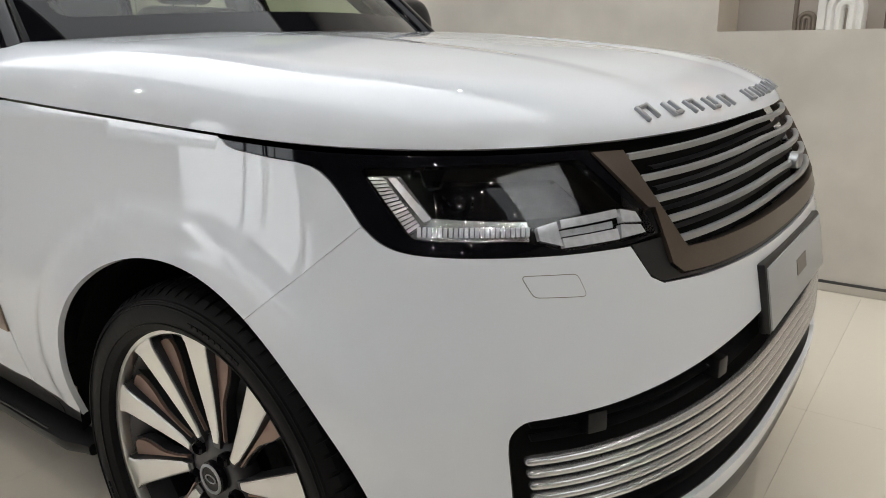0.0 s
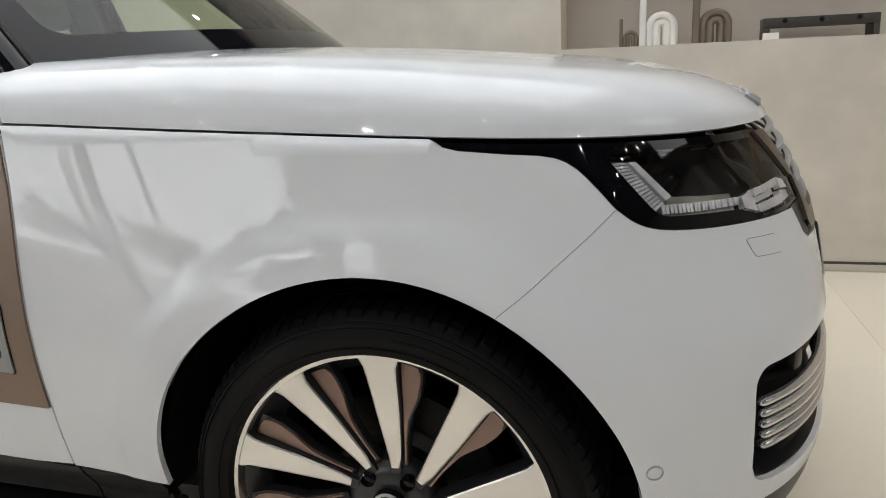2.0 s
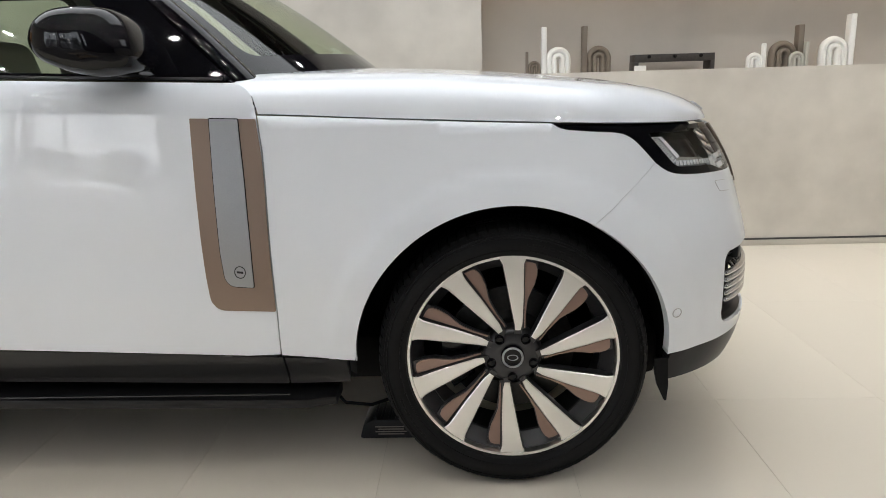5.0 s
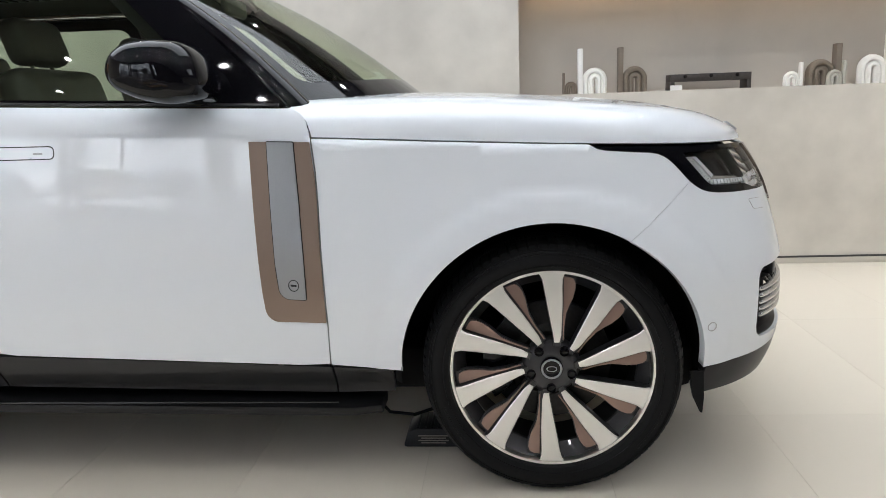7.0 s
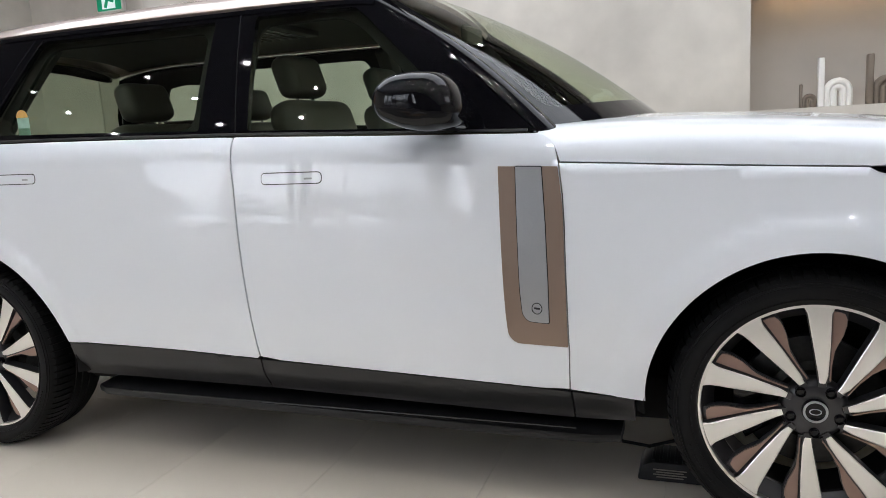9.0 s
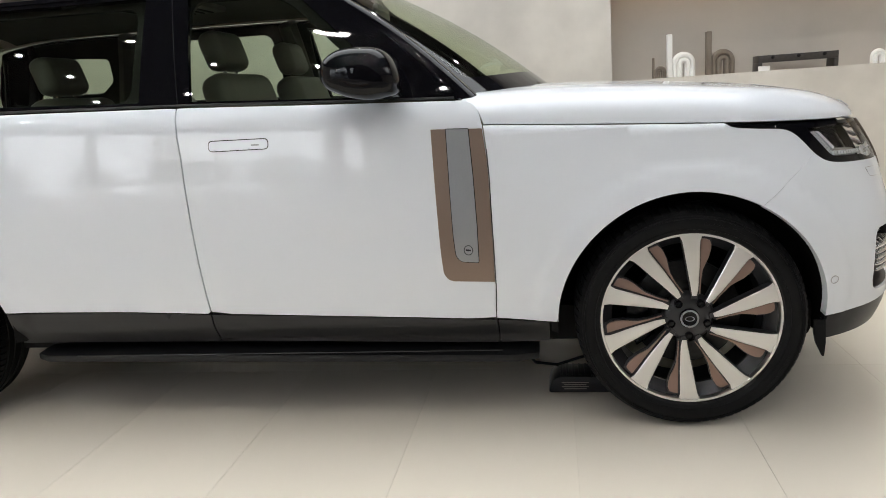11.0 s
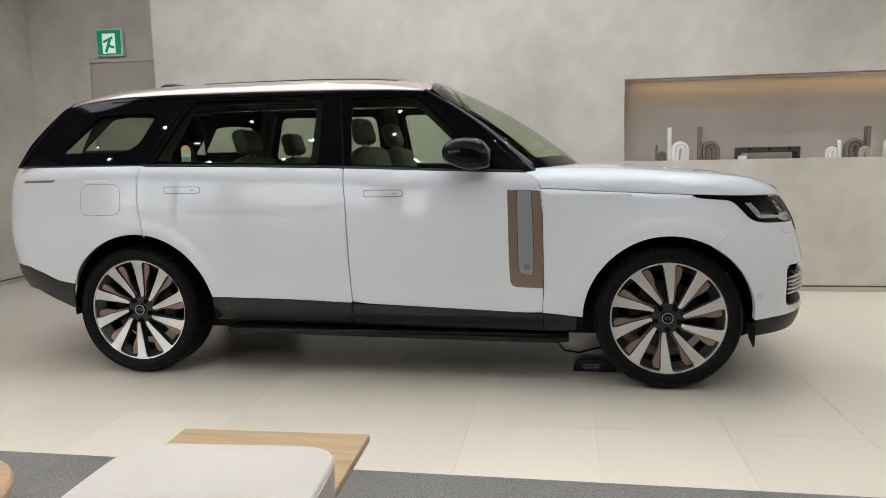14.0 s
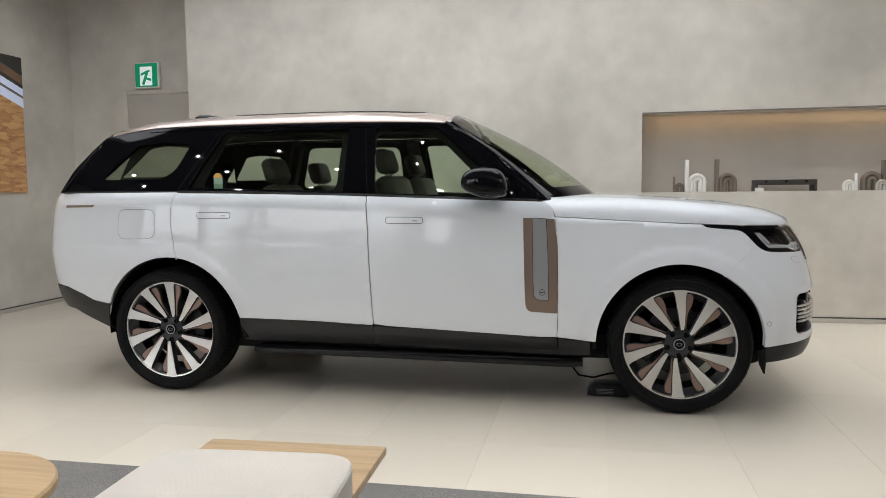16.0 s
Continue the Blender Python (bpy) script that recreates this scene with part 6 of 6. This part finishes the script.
# wheel housings, floor pan and inner body
for ax, r in ((ARCH_F[0], 0.49), (ARCH_R[0], 0.50)):
    for sg in (1, -1):
        bm = bmesh.new()
        rings = []
        for y, rr in ((0.962, r - 0.024), (0.93, r), (0.60, r)):
            ring = []
            for a in np.linspace(-0.22 if ax == ARCH_F[0] else -0.08, math.pi + 0.08, 41):
                px, pz = ax + rr * math.cos(a), 0.40 + rr * math.sin(a)
                # the lip stays inside the body where the nose draws in
                lip = float(-skin(np.array(s_at(px, pz)), np.array(pz))[1]) - 0.012 if ax == ARCH_F[0] and px > X_FRONT else 2.0
                ring.append(bm.verts.new((px, -sg * min(y, lip), pz)))
            rings.append(ring)
        for a_, b_ in zip(rings, rings[1:]):
            for i in range(40):
                bm.faces.new((a_[i], a_[i + 1], b_[i + 1], b_[i]))
        bm.faces.new(rings[-1])
        part("wheel_housing", bm, VOID, car, "black wheel housing")
part("floor_pan", block((4.2, 1.55, 0.16), (-1.62, 0, 0.34), 0.04), VOID, car, "black underbody")
part("inner_body", block((1.78, 1.82, 0.50), (-1.60, 0, 0.66), 0.05), TRIM, car, "dark inner structure")
part("engine_bay", block((1.15, 1.15, 0.62), (-0.02, 0, 0.72), 0.05), VOID, car, "dark engine bay")
part("boot_tub", block((0.75, 1.15, 0.80), (-3.55, 0, 0.84), 0.05), TRIM, car, "dark boot lining")

# ---- inside the cabin ----
def seat(x, y, label, low=0.0):
    s_ = part("seat", block((0.52, 0.54, 0.16), (x, y, 0.90), 0.06, 4), SHADED_LEATHER, car, label)
    tilt = Matrix.Rotation(radians(-17), 4, "Y")
    part("backrest", block((0.14, 0.52, 0.54), (x - 0.33, y, 1.13 - low), 0.06, 4, turn=tilt), SHADED_LEATHER, s_, "leather backrest coloured dark for cabin shade")
    part("headrest", block((0.10, 0.28, 0.17), (x - 0.44, y, 1.49 - low), 0.042, 4, turn=tilt), SHADED_LEATHER, s_, "padded headrest")
    for k in (-0.06, 0.06):
        part("headrest_post", tube([(x - 0.415, y + k, 1.36 - low), (x - 0.43, y + k, 1.44 - low)], 0.008, 6), CHROME, s_)
    return s_


for yy in (-0.42, 0.42):
    seat(-1.42, yy, "front leather seat")
    seat(-2.22, yy, "rear leather seat", 0.05)
part("parcel_shelf", block((0.75, 1.40, 0.03), (-3.35, 0, 1.27), 0.01), TRIM, car, "dark luggage cover")
dash = part("dashboard", block((0.42, 1.56, 0.20), (-0.90, 0, 1.115), 0.06, 4), PALE, car, "dark dashboard with pale top")
part("dash_top", block((0.46, 1.50, 0.03), (-0.80, 0, 1.205), 0.012, 3), PALE, dash, "pale dashboard top")
wheel_c = Vector((-1.20, 0.42, 1.17))
rot = Matrix.Rotation(radians(-65), 4, "Y")
ringp = [wheel_c + rot @ Vector((0.185 * math.cos(a), 0.185 * math.sin(a), 0)) for a in np.linspace(0, 2 * math.pi, 41)]
st_w = part("steering_wheel", tube(ringp, 0.015, 8), SHADED_LEATHER, car, "steering wheel")
part("steering_hub", block((0.14, 0.16, 0.05), tuple(wheel_c), 0.02, 3, turn=rot), TRIM, st_w)
# headlining and inner sides follow the roof
hl = [(-3.6, -0.56), (-3.0, -0.63), (-1.48, -0.63), (-1.48, 0.63), (-3.0, 0.63), (-3.6, 0.56)]
patch("headlining", [hl], lambda x, y: roof_fn(x, y * 1.0) - np.array([0, 0, 0.055]), SHADED_LINING, car, 0.08, 0.01, label="headlining coloured dark for cabin shade", back=True)
part("overhead_console", block((0.42, 0.60, 0.03), (-2.35, 0, 1.765), 0.01), TRIM, car, "dark overhead panel")
for k in range(7):
    part("overhead_slat", block((0.02, 0.50, 0.006), (-2.50 + 0.05 * k, 0, 1.747), 0.002), PIANO, car, "dark roof blind slat")
part("interior_mirror", block((0.03, 0.24, 0.07), (-1.24, 0, 1.64), 0.012, 3), TRIM, car, "interior mirror")
for sg in (1, -1):
    part("door_lining", block((2.10, 0.05, 0.40), (-1.95, sg * 0.855, 1.00), 0.02), PALE, car, "pale door lining")
    tube_pts = [cabin_side(sg, -0.085)(np.array(x), np.array(z)) for x, z in ((-1.90, 1.24), (-1.92, 1.5), (-1.94, 1.70))]
    part("centre_pillar_lining", tube([tuple(p) for p in tube_pts], 0.055, 8), SHADED_LINING, car, "pillar lining coloured dark for cabin shade")
    tube_pts = [cabin_side(sg, -0.085)(np.array(x), np.array(z)) for x, z in ((-3.13, 1.25), (-3.02, 1.5), (-2.93, 1.70))]
    part("rear_pillar_lining", tube([tuple(p) for p in tube_pts], 0.06, 8), SHADED_LINING, car, "pillar lining coloured dark for cabin shade")
for sg in (1, -1):
    rim = [(-3.62, 1.30)] + [(x, float(belt(x)) - 0.02) for x in np.linspace(-3.5, -0.95, 24)] + [(-1.36, 1.675)] + [(x, float(ROOF_Z(x)) - 0.03) for x in np.linspace(-1.44, -3.55, 24)]
    f_hole = rounded([(-1.835, 1.275), (-1.06, 1.255), (-1.10, 1.31), (-1.42, 1.615), (-1.50, 1.660), (-1.835, 1.665)], [0.04, 0.02, 0.03, 0.06, 0.04, 0.06], 6)
    r_hole = rounded([(-2.985, 1.325), (-2.06, 1.295), (-2.06, 1.660), (-2.85, 1.668)], 0.06, 6)
    q_hole = rounded([(-3.60, 1.40), (-3.26, 1.40), (-3.16, 1.47), (-3.13, 1.60), (-3.32, 1.615), (-3.44, 1.60)], 0.025, 5)
    patch("window_lining", [rim, q_hole, r_hole, f_hole], cabin_side(sg, -0.045), DEEP_SHADED_LINING, car, 0.05, 0.012, label="lining round the side windows, coloured dark for cabin shade", back=True)
# energy label inside the rear window
p = cabin_side(1, -0.010)(np.array(-2.84), np.array(1.335))
lab_ob = part("window_label", block((0.060, 0.002, 0.085), (-2.845, float(p[1]), 1.345), 0.0), paint("label_green", (0.35, 0.55, 0.45), 0.6, var=(40, 0.1)), car, "pale green window label")
part("label_arc", prism([(0.030 * math.cos(a), 0.030 * math.sin(a)) for a in np.linspace(0, math.pi, 13)], 0.002, (-2.845, float(p[1]) - 0.004, 1.388)), paint("label_amber", (0.75, 0.45, 0.12), 0.6, var=(40, 0.1)), lab_ob, "amber arc")

# battery charger on the floor with its cable
charger = thing("battery_charger", "black battery charger standing on the floor beside the front wheel", "battery charger", at=(-0.385, -0.62, 0))
part("case", prism(rounded([(-0.13, 0.006), (0.13, 0.006), (0.13, 0.055), (0.10, 0.074), (-0.08, 0.076), (-0.115, 0.058)], 0.012, 3), 0.15, (0, -0.06, 0), bevel=0.004), CASE, charger, "ribbed black plastic case")
for k in range(7):
    part("rib", block((0.010, 0.13, 0.008), (-0.075 + 0.025 * k, 0.015, 0.076), 0.002), CASE, charger)
for k in range(4):
    part("text_bar", block((0.11 - 0.02 * (k % 2), 0.001, 0.004), (-0.02, -0.0605, 0.050 - 0.009 * k), 0.0), METALTRIM, charger, "pale line of small print")
cable = [(-0.58, -0.62, 0.27), (-0.585, -0.62, 0.17), (-0.55, -0.62, 0.125), (-0.46, -0.61, 0.11), (-0.36, -0.59, 0.135), (-0.24, -0.57, 0.14), (-0.20, -0.55, 0.09), (-0.24, -0.54, 0.05)]
part("cable", tube(cable, 0.006, 7), RUBBER, charger, "black cable")
part("clamp", block((0.12, 0.05, 0.02), (-0.25, -0.02, 0.255), 0.004), STEEL, charger, "metal bracket")
cl = [o for o in charger.children if o.name.startswith("cable")][0]
cl.matrix_parent_inverse = Matrix.Translation((0.37, 0.60, 0))

# floor tiles, each a piece of its own, round the car
TX, TY, TW, TL = 0.192, -1.61, 0.61, 1.22
tile_me = None
FLOOR_OB = bpy.data.objects["floor"]
bm = block((TW - 0.0011, TL - 0.0011, 0.008), (0, 0, -0.004), 0.0)
for f in bm.faces:
    f.smooth = False
tile_me = bpy.data.meshes.new("tile")
bmesh.ops.recalc_face_normals(bm, faces=bm.faces)
bm.to_mesh(tile_me)
bm.free()
tile_me.materials.append(FLOOR)
for i in range(-12, 12):
    for j in range(-7, 4):
        x, y = TX + TW * (i + 0.5), TY + TL * (j + 0.5)
        if XL - 0.1 < x < XR and YS < y < Y_REC + 0.3:
            ob = new("tile", tile_me)
            ob.parent = FLOOR_OB
            ob.location = (x, y, 0.0)
